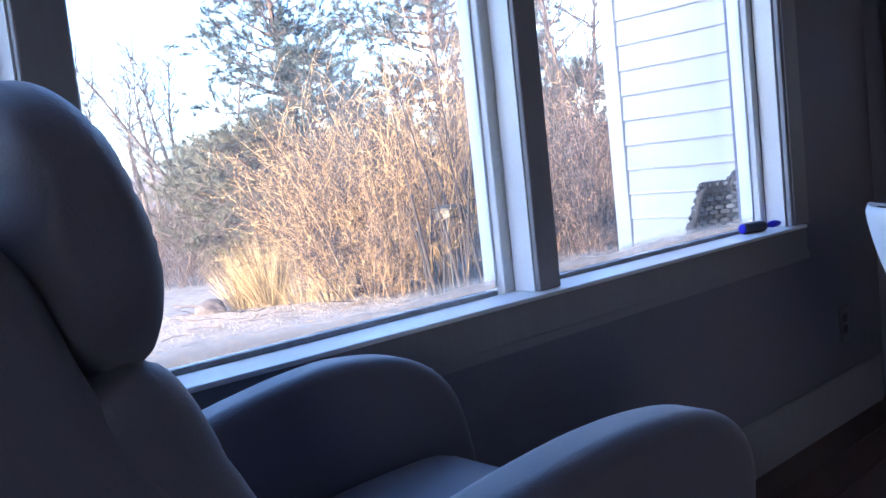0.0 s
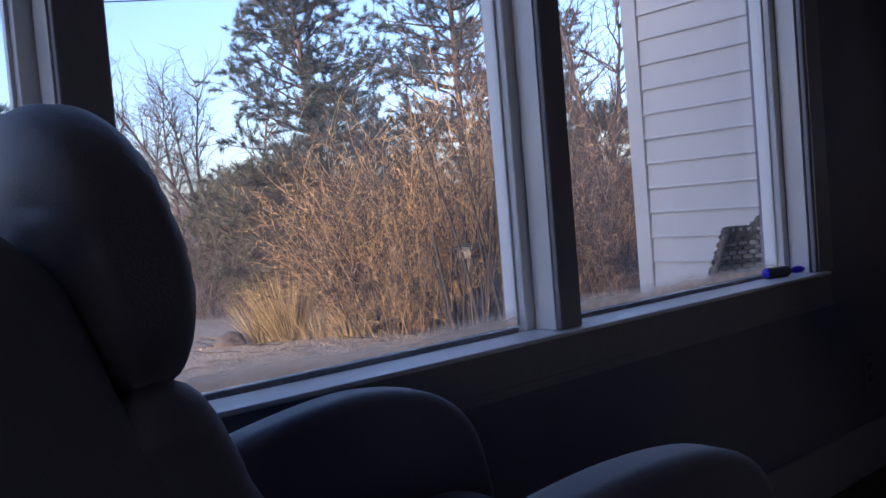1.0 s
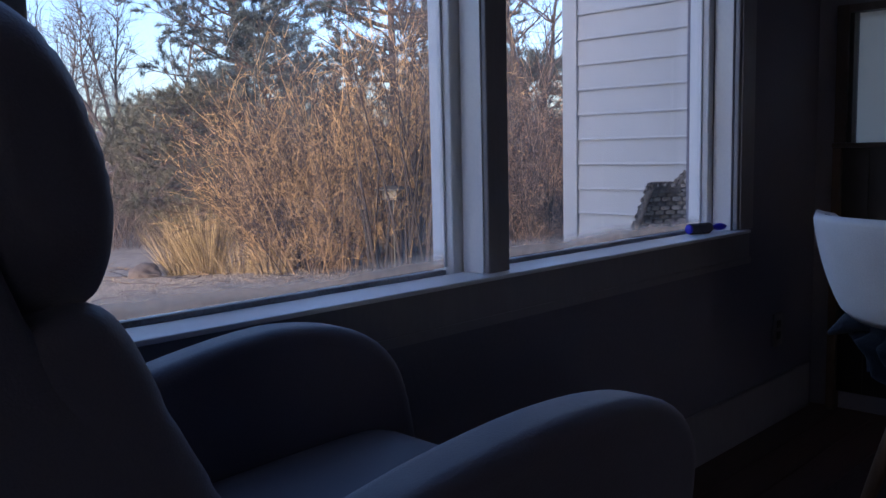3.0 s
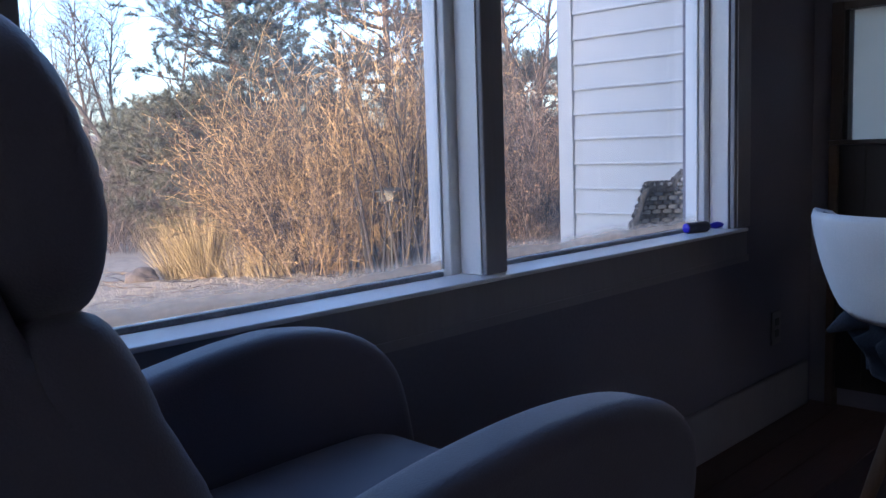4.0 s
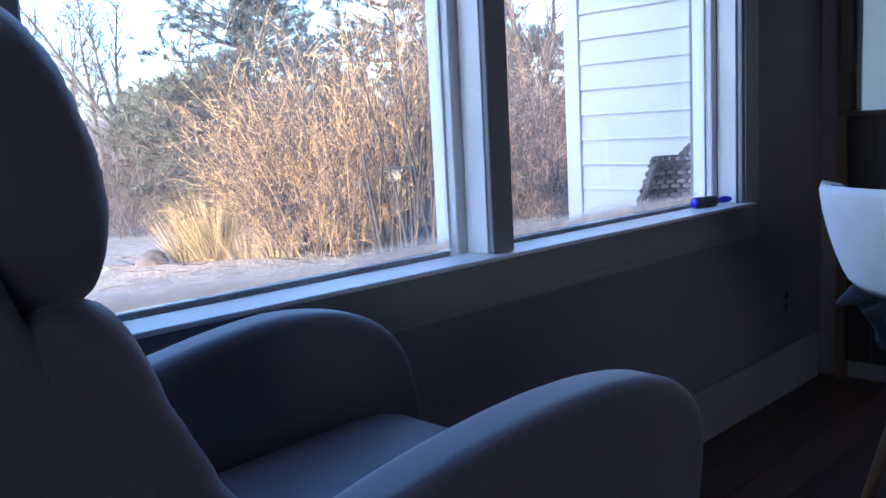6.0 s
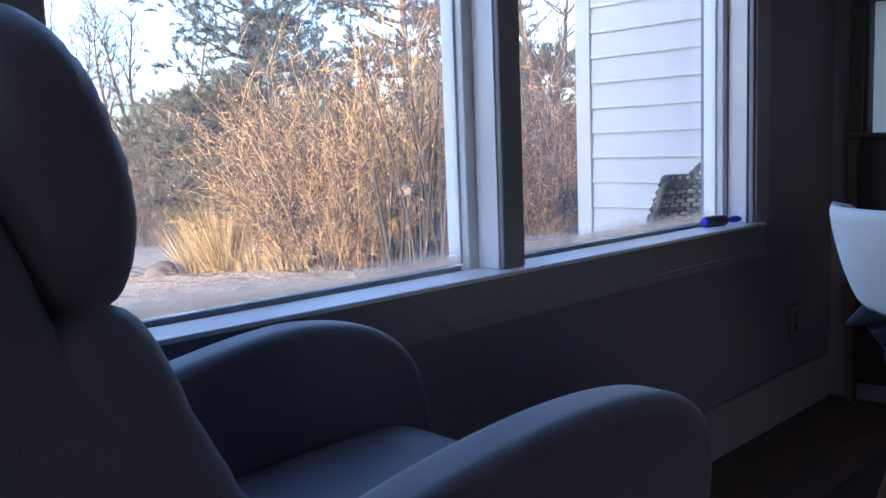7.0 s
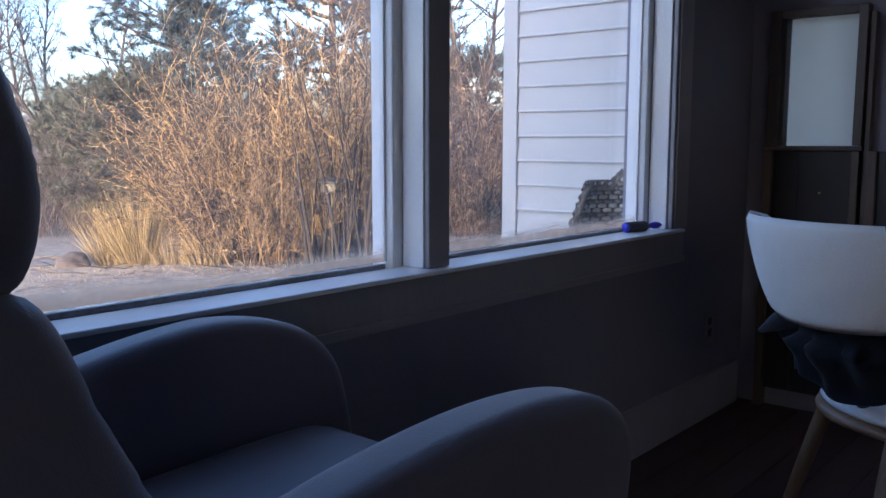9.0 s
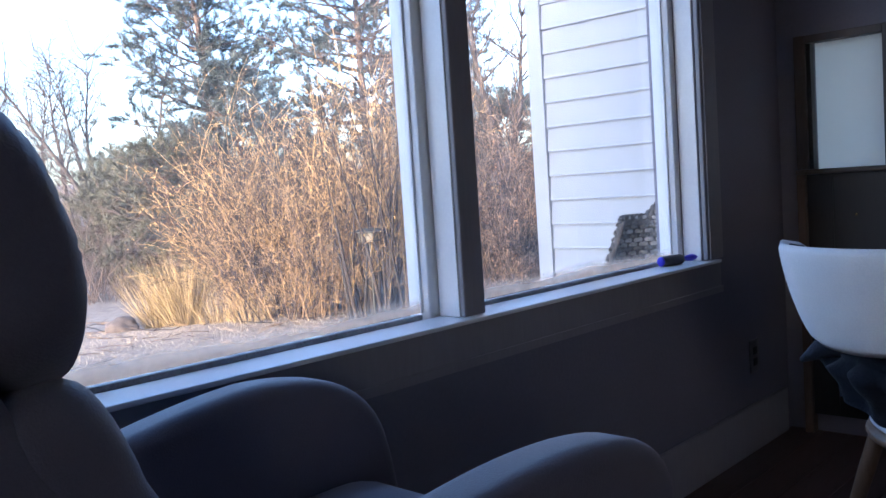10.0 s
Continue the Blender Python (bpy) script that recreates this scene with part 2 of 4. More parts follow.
def box(lo, hi, bevel=0.0, bm=None, segments=2):
    """A box between two corners, its edges rounded by bevel."""
    own = bmesh.new()
    bmesh.ops.create_cube(own, size=1)
    for v in own.verts:
        v.co = [(lo[k] + hi[k]) / 2 + v.co[k] * (hi[k] - lo[k]) for k in range(3)]
    if bevel:
        bmesh.ops.bevel(own, geom=own.edges[:], offset=bevel, segments=segments, profile=0.5, affect='EDGES')
    if bm is None:
        return own
    me = bpy.data.meshes.new("tmp")
    own.to_mesh(me)
    own.free()
    bm.from_mesh(me)
    bpy.data.meshes.remove(me)
    return bm


def smooth_line(pts, n):
    """n points evenly along a Catmull-Rom curve through pts (2D or 3D)."""
    p = np.array(pts, float)
    p = np.vstack([2 * p[0] - p[1], p, 2 * p[-1] - p[-2]])
    out = []
    for i in range(1, len(p) - 2):
        for u in np.linspace(0, 1, 12, endpoint=False):
            a, b, c, d = p[i - 1:i + 3]
            out.append(0.5 * (2 * b + (c - a) * u + (2 * a - 5 * b + 4 * c - d) * u * u + (3 * b - a - 3 * c + d) * u ** 3))
    out.append(p[-2])
    out = np.array(out)
    s = np.r_[0, np.cumsum(np.linalg.norm(np.diff(out, axis=0), axis=1))]
    w = np.linspace(0, s[-1], n)
    return np.stack([np.interp(w, s, out[:, k]) for k in range(out.shape[1])], 1)


def pillow(outline, y0, y1, r, steps=6, shrink=0.0):
    """A closed x-z outline drawn out along y, with rims rounded over r; with shrink the flanks draw in towards the middle."""
    p = np.array(outline, float)
    area = 0.5 * np.sum(p[:, 0] * np.roll(p[:, 1], -1) - p[:, 1] * np.roll(p[:, 0], -1))
    if area < 0:
        p = p[::-1]
    tan = np.roll(p, -1, 0) - np.roll(p, 1, 0)
    tan /= np.linalg.norm(tan, axis=1)[:, None] + 1e-9
    nor = np.stack([tan[:, 1], -tan[:, 0]], 1)
    mid = p.mean(0)
    rings = []
    for side in (0, 1):
        seq = []
        for k in range(steps + 1):
            a = math.pi / 2 * k / steps
            q = mid + (p - mid) * (1 - shrink * (1 - math.sin(a))) if shrink else p - nor * r * (1 - math.sin(a))
            y = r * (1 - math.cos(a))
            seq.append((q, y0 + y if side == 0 else y1 - y))
        rings += seq if side == 0 else seq[::-1]
    bm = bmesh.new()
    vs = [[bm.verts.new((q[i, 0], y, q[i, 1])) for i in range(len(p))] for q, y in rings]
    n = len(p)
    for a, b in zip(vs, vs[1:]):
        for i in range(n):
            bm.faces.new((a[i], a[(i + 1) % n], b[(i + 1) % n], b[i]))
    bm.faces.new(vs[0][::-1])
    bm.faces.new(vs[-1])
    bmesh.ops.recalc_face_normals(bm, faces=bm.faces[:])
    return bm


def turned(profile, steps=24, bm=None, axis="z", at=(0, 0, 0)):
    """A lathe-turned body: rows of (radius, height)."""
    bm = bm or bmesh.new()
    rows = []
    for r, z in profile:
        row = []
        for k in range(steps):
            a = 2 * math.pi * k / steps
            c = (r * math.cos(a), r * math.sin(a), z)
            if axis == "x":
                c = (c[2], c[0], c[1])
            row.append(bm.verts.new(Vector(c) + Vector(at)))
        rows.append(row)
    for a, b in zip(rows, rows[1:]):
        for k in range(steps):
            bm.faces.new((a[k], a[(k + 1) % steps], b[(k + 1) % steps], b[k]))
    bm.faces.new(rows[0][::-1])
    bm.faces.new(rows[-1])
    return bm


def tubes(name, lines, sides, mat, parent=None, label="", smooth=True):
    """One mesh of tapered tubes: lines of (points, radii)."""
    vs, fs, base = [], [], 0
    ang = np.arange(sides) * 2 * math.pi / sides
    ca, sa = np.cos(ang), np.sin(ang)
    for pts, rad in lines:
        p = np.asarray(pts, float)
        n = len(p)
        t = np.gradient(p, axis=0)
        t /= np.linalg.norm(t, axis=1)[:, None] + 1e-9
        ref = np.where(np.abs(t[:, 2:3]) > 0.9, np.array([[1.0, 0, 0]]), np.array([[0, 0, 1.0]]))
        u = np.cross(t, ref)
        u /= np.linalg.norm(u, axis=1)[:, None] + 1e-9
        w = np.cross(t, u)
        r = np.asarray(rad, float)[:, None, None]
        vs.append((p[:, None] + r * (u[:, None] * ca[None, :, None] + w[:, None] * sa[None, :, None])).reshape(-1, 3))
        i = np.arange(n - 1)[:, None] * sides + base
        k = np.arange(sides)[None]
        k2 = (k + 1) % sides
        fs.append(np.stack([i + k, i + k2, i + sides + k2, i + sides + k], -1).reshape(-1, 4))
        base += n * sides
    v, f = np.vstack(vs), np.vstack(fs)
    me = bpy.data.meshes.new(name)
    me.vertices.add(len(v))
    me.vertices.foreach_set("co", v.ravel())
    me.loops.add(f.size)
    me.loops.foreach_set("vertex_index", f.ravel().astype(np.int32))
    me.polygons.add(len(f))
    me.polygons.foreach_set("loop_start", np.arange(0, f.size, 4, dtype=np.int32))
    me.polygons.foreach_set("use_smooth", np.full(len(f), smooth))
    me.update(calc_edges=True)
    me.validate()
    return link(name, me, mat, parent, label)


def blades(name, foot, way, length, width, mat, parent=None, label="", bend=0.0):
    """One mesh of thin pointed blades (two triangles each)."""
    n = len(foot)
    way = way / (np.linalg.norm(way, axis=1)[:, None] + 1e-9)
    side = np.cross(way, np.random.normal(size=(n, 3)))
    side /= np.linalg.norm(side, axis=1)[:, None] + 1e-9
    width = np.broadcast_to(width, (n,))[:, None]
    length = np.broadcast_to(length, (n,))[:, None]
    drop = np.array([[0, 0, -1.0]]) * bend * length
    a, b = foot - side * width / 2, foot + side * width / 2
    m1 = foot + way * length * 0.55 + side * width * 0.45 + drop * 0.25
    m2 = foot + way * length * 0.55 - side * width * 0.45 + drop * 0.25
    tip = foot + way * length + drop
    v = np.stack([a, b, m1, m2, tip], 1).reshape(-1, 3)
    k = np.arange(n)[:, None] * 5
    f = np.stack([k + 0, k + 1, k + 2, k + 0, k + 2, k + 3, k + 3, k + 2, k + 4], -1).reshape(-1, 3)
    me = bpy.data.meshes.new(name)
    me.vertices.add(len(v))
    me.vertices.foreach_set("co", v.ravel())
    me.loops.add(f.size)
    me.loops.foreach_set("vertex_index", f.ravel().astype(np.int32))
    me.polygons.add(len(f))
    me.polygons.foreach_set("loop_start", np.arange(0, f.size, 3, dtype=np.int32))
    me.update(calc_edges=True)
    return link(name, me, mat, parent, label)


def grow(rng, p, d, length, n=6, wander=0.15, lift=0.0):
    """A wandering twig from p along d; lift bends it up or down."""
    pts, p, d = [np.array(p, float)], np.array(p, float), np.array(d, float)
    d /= np.linalg.norm(d)
    for _ in range(n - 1):
        d = d + rng.normal(size=3) * wander + np.array([0, 0, lift])
        d /= np.linalg.norm(d)
        p = p + d * length / (n - 1)
        pts.append(p)
    return np.array(pts)


def around(rng, d, lo, hi):
    """A direction that leaves d by an angle between lo and hi degrees."""
    d = np.array(d) / np.linalg.norm(d)
    s = np.cross(d, rng.normal(size=3))
    s /= np.linalg.norm(s) + 1e-9
    a = math.radians(rng.uniform(lo, hi))
    return d * math.cos(a) + s * math.sin(a)


# ---- terrain ----
GRADE = -0.35


def land(x, y):
    """Height of the ground: a level lawn with a low rim, then a slow rise to a wooded hill."""
    r = math.hypot(x, y)
    z = GRADE
    if r > 5:
        z += 0.05 * noise.noise((x * 0.5, y * 0.5, 0)) + 0.10 * noise.noise((x * 0.11, y * 0.11, 3.0)) * min(1, (r - 5) / 5)
    e = min(1, max(0, (9.75 + 0.5 * noise.noise((x * 0.6, y * 0.6, 5.0)) - r) / 0.35))
    z += 0.055 * e * e * (3 - 2 * e)
    u = min(1, max(0, (r - 22) / 48))
    z += 3.4 * u * u * (3 - 2 * u)
    if r > 30:
        z += 0.6 * noise.noise((x * 0.03, y * 0.03, 7.0))
    return z


def build_ground():
    radii = [0, 2, 4] + [4 + 0.35 * k for k in range(1, 60)] + [26, 30, 35, 40, 46, 52, 60, 70, 85, 110, 160, 260, 500, 1000, 2500]
    steps = 160
    vs, fs = [], []
    for r in radii:
        for k in range(steps):
            a = 2 * math.pi * k / steps
            x, y = 1 + r * math.cos(a), 3 + r * math.sin(a)
            vs.append((x, y, land(x, y)))
    for j in range(len(radii) - 1):
        for k in range(steps):
            a, b = j * steps + k, j * steps + (k + 1) % steps
            fs.append((a, b, b + steps, a + steps))
    me = bpy.data.meshes.new("ground")
    me.from_pydata(vs, [], fs)
    for p in me.polygons:
        p.use_smooth = True
    tagged(link("ground", me, M["ground"]), "brown winter ground with dry grass and leaf litter", "ground", kind="structure")


build_ground()

# ---- the room ----
FLOOR, HEAD, TOP = -0.03, 2.25, 2.50
X0, X1, Y0, W = -4.6, 3.30, -3.2, 1.6      # inner faces of the room
OUT = 1.76                                  # outer face of the window wall
STOOL = 0.675
POSTS = [(-2.60, -2.525), (-1.59, -1.515), (-0.56, -0.485), (0.469, 0.545), (1.478, 1.549)]
OPEN0, OPEN1 = -3.7, 2.64


def setting(name, bm, mat, label, category):
    return tagged(part(name, bm, mat), label, category, kind="structure")


bm = box((X0 - 0.15, W, GRADE - 0.2), (X1 + 0.15, OUT, STOOL - 0.03))
box((OPEN1, W, STOOL - 0.03), (X1 + 0.15, OUT, TOP), bm=bm)
box((X0 - 0.15, W, STOOL - 0.03), (OPEN0, OUT, TOP), bm=bm)
box((OPEN0, W, HEAD), (OPEN1, OUT, TOP), bm=bm)
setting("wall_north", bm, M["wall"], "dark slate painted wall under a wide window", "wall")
east = box((X1, Y0 - 0.15, GRADE - 0.2), (X1 + 0.15, W, 0.935))
box((X1, Y0 - 0.15, 1.40), (X1 + 0.15, W, TOP), bm=east)
box((X1, Y0 - 0.15, 0.935), (X1 + 0.15, 1.215, 1.40), bm=east)
box((X1, 1.470, 0.935), (X1 + 0.15, W, 1.40), bm=east)
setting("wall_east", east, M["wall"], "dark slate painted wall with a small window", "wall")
setting("wall_west", box((X0 - 0.15, Y0 - 0.15, GRADE - 0.2), (X0, W, TOP)), M["rear_wall"], "unseen grey wall behind the seats, paler to bounce light", "wall")
# south wall, opened for the added fill window
south = box((X0, Y0 - 0.15, GRADE - 0.2), (X1, Y0, 0.95))
box((X0, Y0 - 0.15, 2.15), (X1, Y0, TOP), bm=south)
box((X0, Y0 - 0.15, 0.95), (-4.1, Y0, 2.15), bm=south)
box((-2.6, Y0 - 0.15, 0.95), (X1, Y0, 2.15), bm=south)
setting("wall_south", south, M["rear_wall"], "unseen grey wall behind the seats, paler to bounce light", "wall")
setting("ceiling", box((X0 - 0.15, Y0 - 0.15, TOP), (X1 + 0.15, OUT, TOP + 0.15)), M["ceiling"], "plain off-white painted ceiling", "ceiling")
roof_bm = box((X0 - 0.6, Y0 - 0.6, TOP + 0.15), (X1 + 4.0, OUT + 0.2, TOP + 0.4))
setting("roof", roof_bm, M["roof"], "grey shingled roof over the room", "roof")

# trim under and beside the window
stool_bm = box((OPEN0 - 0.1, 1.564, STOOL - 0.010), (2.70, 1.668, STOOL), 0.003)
setting("window_stool", stool_bm, M["stool"], "long glossy window stool, its grey-white holding the sky sheen", "window sill")
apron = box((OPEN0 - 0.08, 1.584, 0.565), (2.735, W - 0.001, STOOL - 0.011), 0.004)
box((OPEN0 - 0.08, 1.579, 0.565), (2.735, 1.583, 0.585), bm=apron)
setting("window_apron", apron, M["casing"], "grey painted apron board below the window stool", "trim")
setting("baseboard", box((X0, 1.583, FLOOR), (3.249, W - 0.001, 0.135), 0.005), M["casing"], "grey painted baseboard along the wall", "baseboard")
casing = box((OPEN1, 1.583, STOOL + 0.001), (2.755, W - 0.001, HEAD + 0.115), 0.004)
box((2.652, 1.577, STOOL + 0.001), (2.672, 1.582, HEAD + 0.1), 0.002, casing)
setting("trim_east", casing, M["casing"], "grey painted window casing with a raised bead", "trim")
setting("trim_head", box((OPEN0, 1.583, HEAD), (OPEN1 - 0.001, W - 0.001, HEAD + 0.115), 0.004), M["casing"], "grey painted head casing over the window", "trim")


def build_window():
    """The row of panes: jambs, mullion posts, vinyl stiles, gaskets, glass and mist."""
    win = thing("window_1", "wide mulled window with white frames and misted lower panes", "window", kind="structure")
    edges = [OPEN0] + [v for p in POSTS for v in p] + [OPEN1]
    for a, b in POSTS:
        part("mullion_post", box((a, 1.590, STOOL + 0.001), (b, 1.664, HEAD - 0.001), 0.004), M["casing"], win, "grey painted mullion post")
        part("post_core", box((a + 0.012, 1.6645, STOOL + 0.001), (b - 0.012, 1.745, HEAD - 0.001)), M["gasket"], win)
    for x0, x1 in zip(edges[::2], edges[1::2]):
        # jamb liners stand against the posts and the wall
        for s, x in ((1, x0), (-1, x1)):
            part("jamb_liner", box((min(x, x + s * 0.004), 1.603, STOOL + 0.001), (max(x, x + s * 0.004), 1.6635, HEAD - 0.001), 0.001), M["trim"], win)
            lo, hi = sorted((x - s * 0.012, x + s * 0.030))
            part("stile", box((lo, 1.6685, STOOL - 0.020), (hi, 1.735, HEAD - 0.002), 0.004), M["vinyl"], win, "white vinyl frame stile")
            lo, hi = sorted((x + s * 0.0305, x + s * 0.036))
            part("side_gasket", box((lo, 1.690, STOOL + 0.012), (hi, 1.705, HEAD - 0.03)), M["vinyl"], win)
        part("bottom_gasket", box((x0 + 0.0365, 1.686, STOOL - 0.004), (x1 - 0.0365, 1.708, STOOL + 0.007), 0.002), M["gasket"], win, "dark damp glazing gasket")
        part("bottom_rail", box((x0 + 0.031, 1.669, STOOL - 0.028), (x1 - 0.031, 1.745, STOOL - 0.0045), 0.003), M["vinyl"], win)
        part("head_rail", box((x0 + 0.031, 1.672, HEAD - 0.03), (x1 - 0.031, 1.735, HEAD - 0.002), 0.003), M["vinyl"], win)
        pane = part("pane", box((x0 + 0.034, 1.6945, STOOL + 0.008), (x1 - 0.034, 1.6985, HEAD - 0.025)), GLASS, win)
        pane.visible_shadow = False
        fog = part("condensation", box((x0 + 0.037, 1.6925, 0.0), (x1 - 0.037, 1.6935, 0.115)), MIST, win, "whitish mist on the lower glass")
        fog.location = (0, 0, STOOL + 0.011)
        fog.visible_shadow = False


build_window()


# Unseen window, added to bring fill light from behind the seats.
def build_fill_window():
    win = thing("fill_window", "unseen window added behind the seats for fill light", "window", kind="structure")
    bars = (-4.1, -3.375, -2.65)
    for x in bars:
        part("frame", box((x, Y0 - 0.10, 0.95), (x + 0.05, Y0 - 0.04, 2.15), 0.004), M["trim"], win)
    for a, b in zip(bars, bars[1:]):
        for z in (0.95, 2.11):
            part("rail", box((a + 0.051, Y0 - 0.10, z), (b - 0.001, Y0 - 0.04, z + 0.04), 0.004), M["trim"], win)
        pane = part("pane", box((a + 0.051, Y0 - 0.072, 0.991), (b - 0.001, Y0 - 0.068, 2.109)), GLASS, win)
        pane.visible_shadow = False


build_fill_window()


# ---- recliner ----
def build_recliner():
    ch = thing("recliner", "dark slate grey upholstered recliner with curved arms beside the window", "recliner", (0.65, 1.165, FLOOR))
    inv = Matrix.Translation((-0.65, -1.165, -FLOOR))

    def add(name, bm, label="", mat=M["fabric"]):
        bm.transform(inv)
        return part(name, bm, mat, ch, label, True)

    top = smooth_line([(0.10, 0.40), (0.22, 0.53), (0.33, 0.607), (0.45, 0.656), (0.55, 0.680), (0.65, 0.692), (0.75, 0.697), (0.85, 0.692),
                       (0.93, 0.677), (0.985, 0.652), (1.022, 0.617), (1.042, 0.57), (1.05, 0.48), (1.05, 0.30), (1.045, 0.16)], 64)
    low = smooth_line([(1.045, 0.16), (1.02, 0.07), (0.94, 0.03), (0.6, 0.025), (0.3, 0.03), (0.16, 0.06), (0.10, 0.15), (0.085, 0.28), (0.10, 0.40)], 40)
    arm = np.vstack([top, low[1:-1]])
    for y, sink, tilt, way in ((0.876, 0.013, 0.0, 1), (1.432, 0.005, 0.085, -1)):
        shape = arm.copy()
        front = 0.98 if y < 1 else 0.96
        shape[:, 0] = np.where(shape[:, 0] > 0.85, 0.85 + (shape[:, 0] - 0.85) * front, shape[:, 0])
        shape[:, 1] -= sink + tilt * np.clip(0.80 - shape[:, 0], 0, 0.5) * (shape[:, 1] > 0.3)
        bm = pillow(shape, y - 0.042, y + 0.042, 0.026, 8)
        for v in bm.verts:
            outer = (v.co.y - y) * way < 0
            v.co.y += way * (0.14 if outer else 0.16) * max(0, 0.665 - v.co.z)     # the arms flare outwards, a lean added to shade their outer faces
        add("arm", bm, "grey arm, rounded along the top")
    shell = smooth_line([(0.30, 0.40), (0.20, 0.58), (0.12, 0.80), (0.085, 0.93), (0.10, 0.995), (0.17, 1.0), (0.258, 0.94), (0.308, 0.82), (0.385, 0.70), (0.470, 0.53), (0.490, 0.43), (0.40, 0.375), (0.30, 0.40)], 70)[:-1]
    add("back_shell", pillow(shell, 0.944, 1.386, 0.030, 5), "rear shell of the backrest")
    pad = smooth_line([(0.275, 0.770), (0.285, 0.820), (0.322, 0.842), (0.355, 0.837), (0.375, 0.814), (0.390, 0.785), (0.404, 0.750), (0.424, 0.708), (0.455, 0.655), (0.488, 0.602),
                       (0.535, 0.54), (0.560, 0.46), (0.53, 0.415), (0.46, 0.42), (0.40, 0.52), (0.34, 0.63), (0.295, 0.71), (0.275, 0.775)], 110)[:-1]
    b = add("back_cushion", pillow(pad + np.array([0.001, 0.0]), 0.948, 1.382, 0.035, 7), "padded grey back cushion with creased edge")
    for v in b.data.vertices:
        c = Vector(v.co)
        edge = max(0, 1 - abs(v.co.y + 0.205) / 0.07)
        pleat = max(0, noise.noise((c.x * 4, 3.0, c.z * 30 + c.x * 12))) ** 2
        v.co.x -= edge * 0.022 * pleat
        v.co += Vector((1, 0, 1)) * 0.002 * noise.noise(c * 12)
    head = smooth_line([(0.346, 0.823), (0.364, 0.834), (0.376, 0.860), (0.380, 0.898), (0.377, 0.936), (0.367, 0.976), (0.350, 1.020), (0.329, 1.052), (0.306, 1.069),
                        (0.276, 1.070), (0.256, 1.055), (0.250, 1.0), (0.258, 0.93), (0.278, 0.865), (0.300, 0.834), (0.322, 0.823)], 72)
    hd = add("headrest", pillow(head, 0.94, 1.205, 0.115, 12, 0.62), "plump grey headrest cushion")
    for v in hd.data.vertices:
        turn = math.atan2(v.co.z - 0.98, v.co.x + 0.34)
        seam = max(0, 1 - abs(v.co.y + 0.16) / 0.06)
        v.co += Vector((1, 0.5, 1)) * 0.004 * noise.noise(v.co * 11)
        v.co -= Vector((math.cos(turn), 0, math.sin(turn))) * 0.009 * seam * max(0, noise.noise((turn * 9, 2.0, v.co.y * 8)))
    seat = smooth_line([(0.45, 0.33), (0.45, 0.46), (0.50, 0.509), (0.65, 0.515), (0.85, 0.520), (0.945, 0.514), (1.005, 0.48), (1.035, 0.42), (1.035, 0.33), (1.0, 0.28), (0.70, 0.27), (0.48, 0.28)], 60)
    add("seat", pillow(seat, 0.94, 1.372, 0.03, 5), "flat grey seat cushion")
    foot = smooth_line([(0.99, 0.27), (1.035, 0.26), (1.045, 0.15), (1.035, 0.06), (1.005, 0.055), (0.995, 0.15)], 24)
    add("footrest", pillow(foot, 0.955, 1.375, 0.015, 3), "folded grey footrest panel")
    add("base", box((0.18, 0.90, FLOOR), (0.98, 1.43, 0.06), 0.01), "black base frame", M["black_wood"])
    add("seat_frame", box((0.2, 0.955, 0.061), (0.985, 1.375, 0.262), 0.01), "", M["black_wood"])


build_recliner()


# ---- white chair and jacket ----
CHAIR = Vector((1.900, 0.782, FLOOR))
CHAIR_TURN = math.atan2(-0.85, 0.53)         # the way the legs and jacket are turned
BACK = radians(154)                          # the middle of the curved back


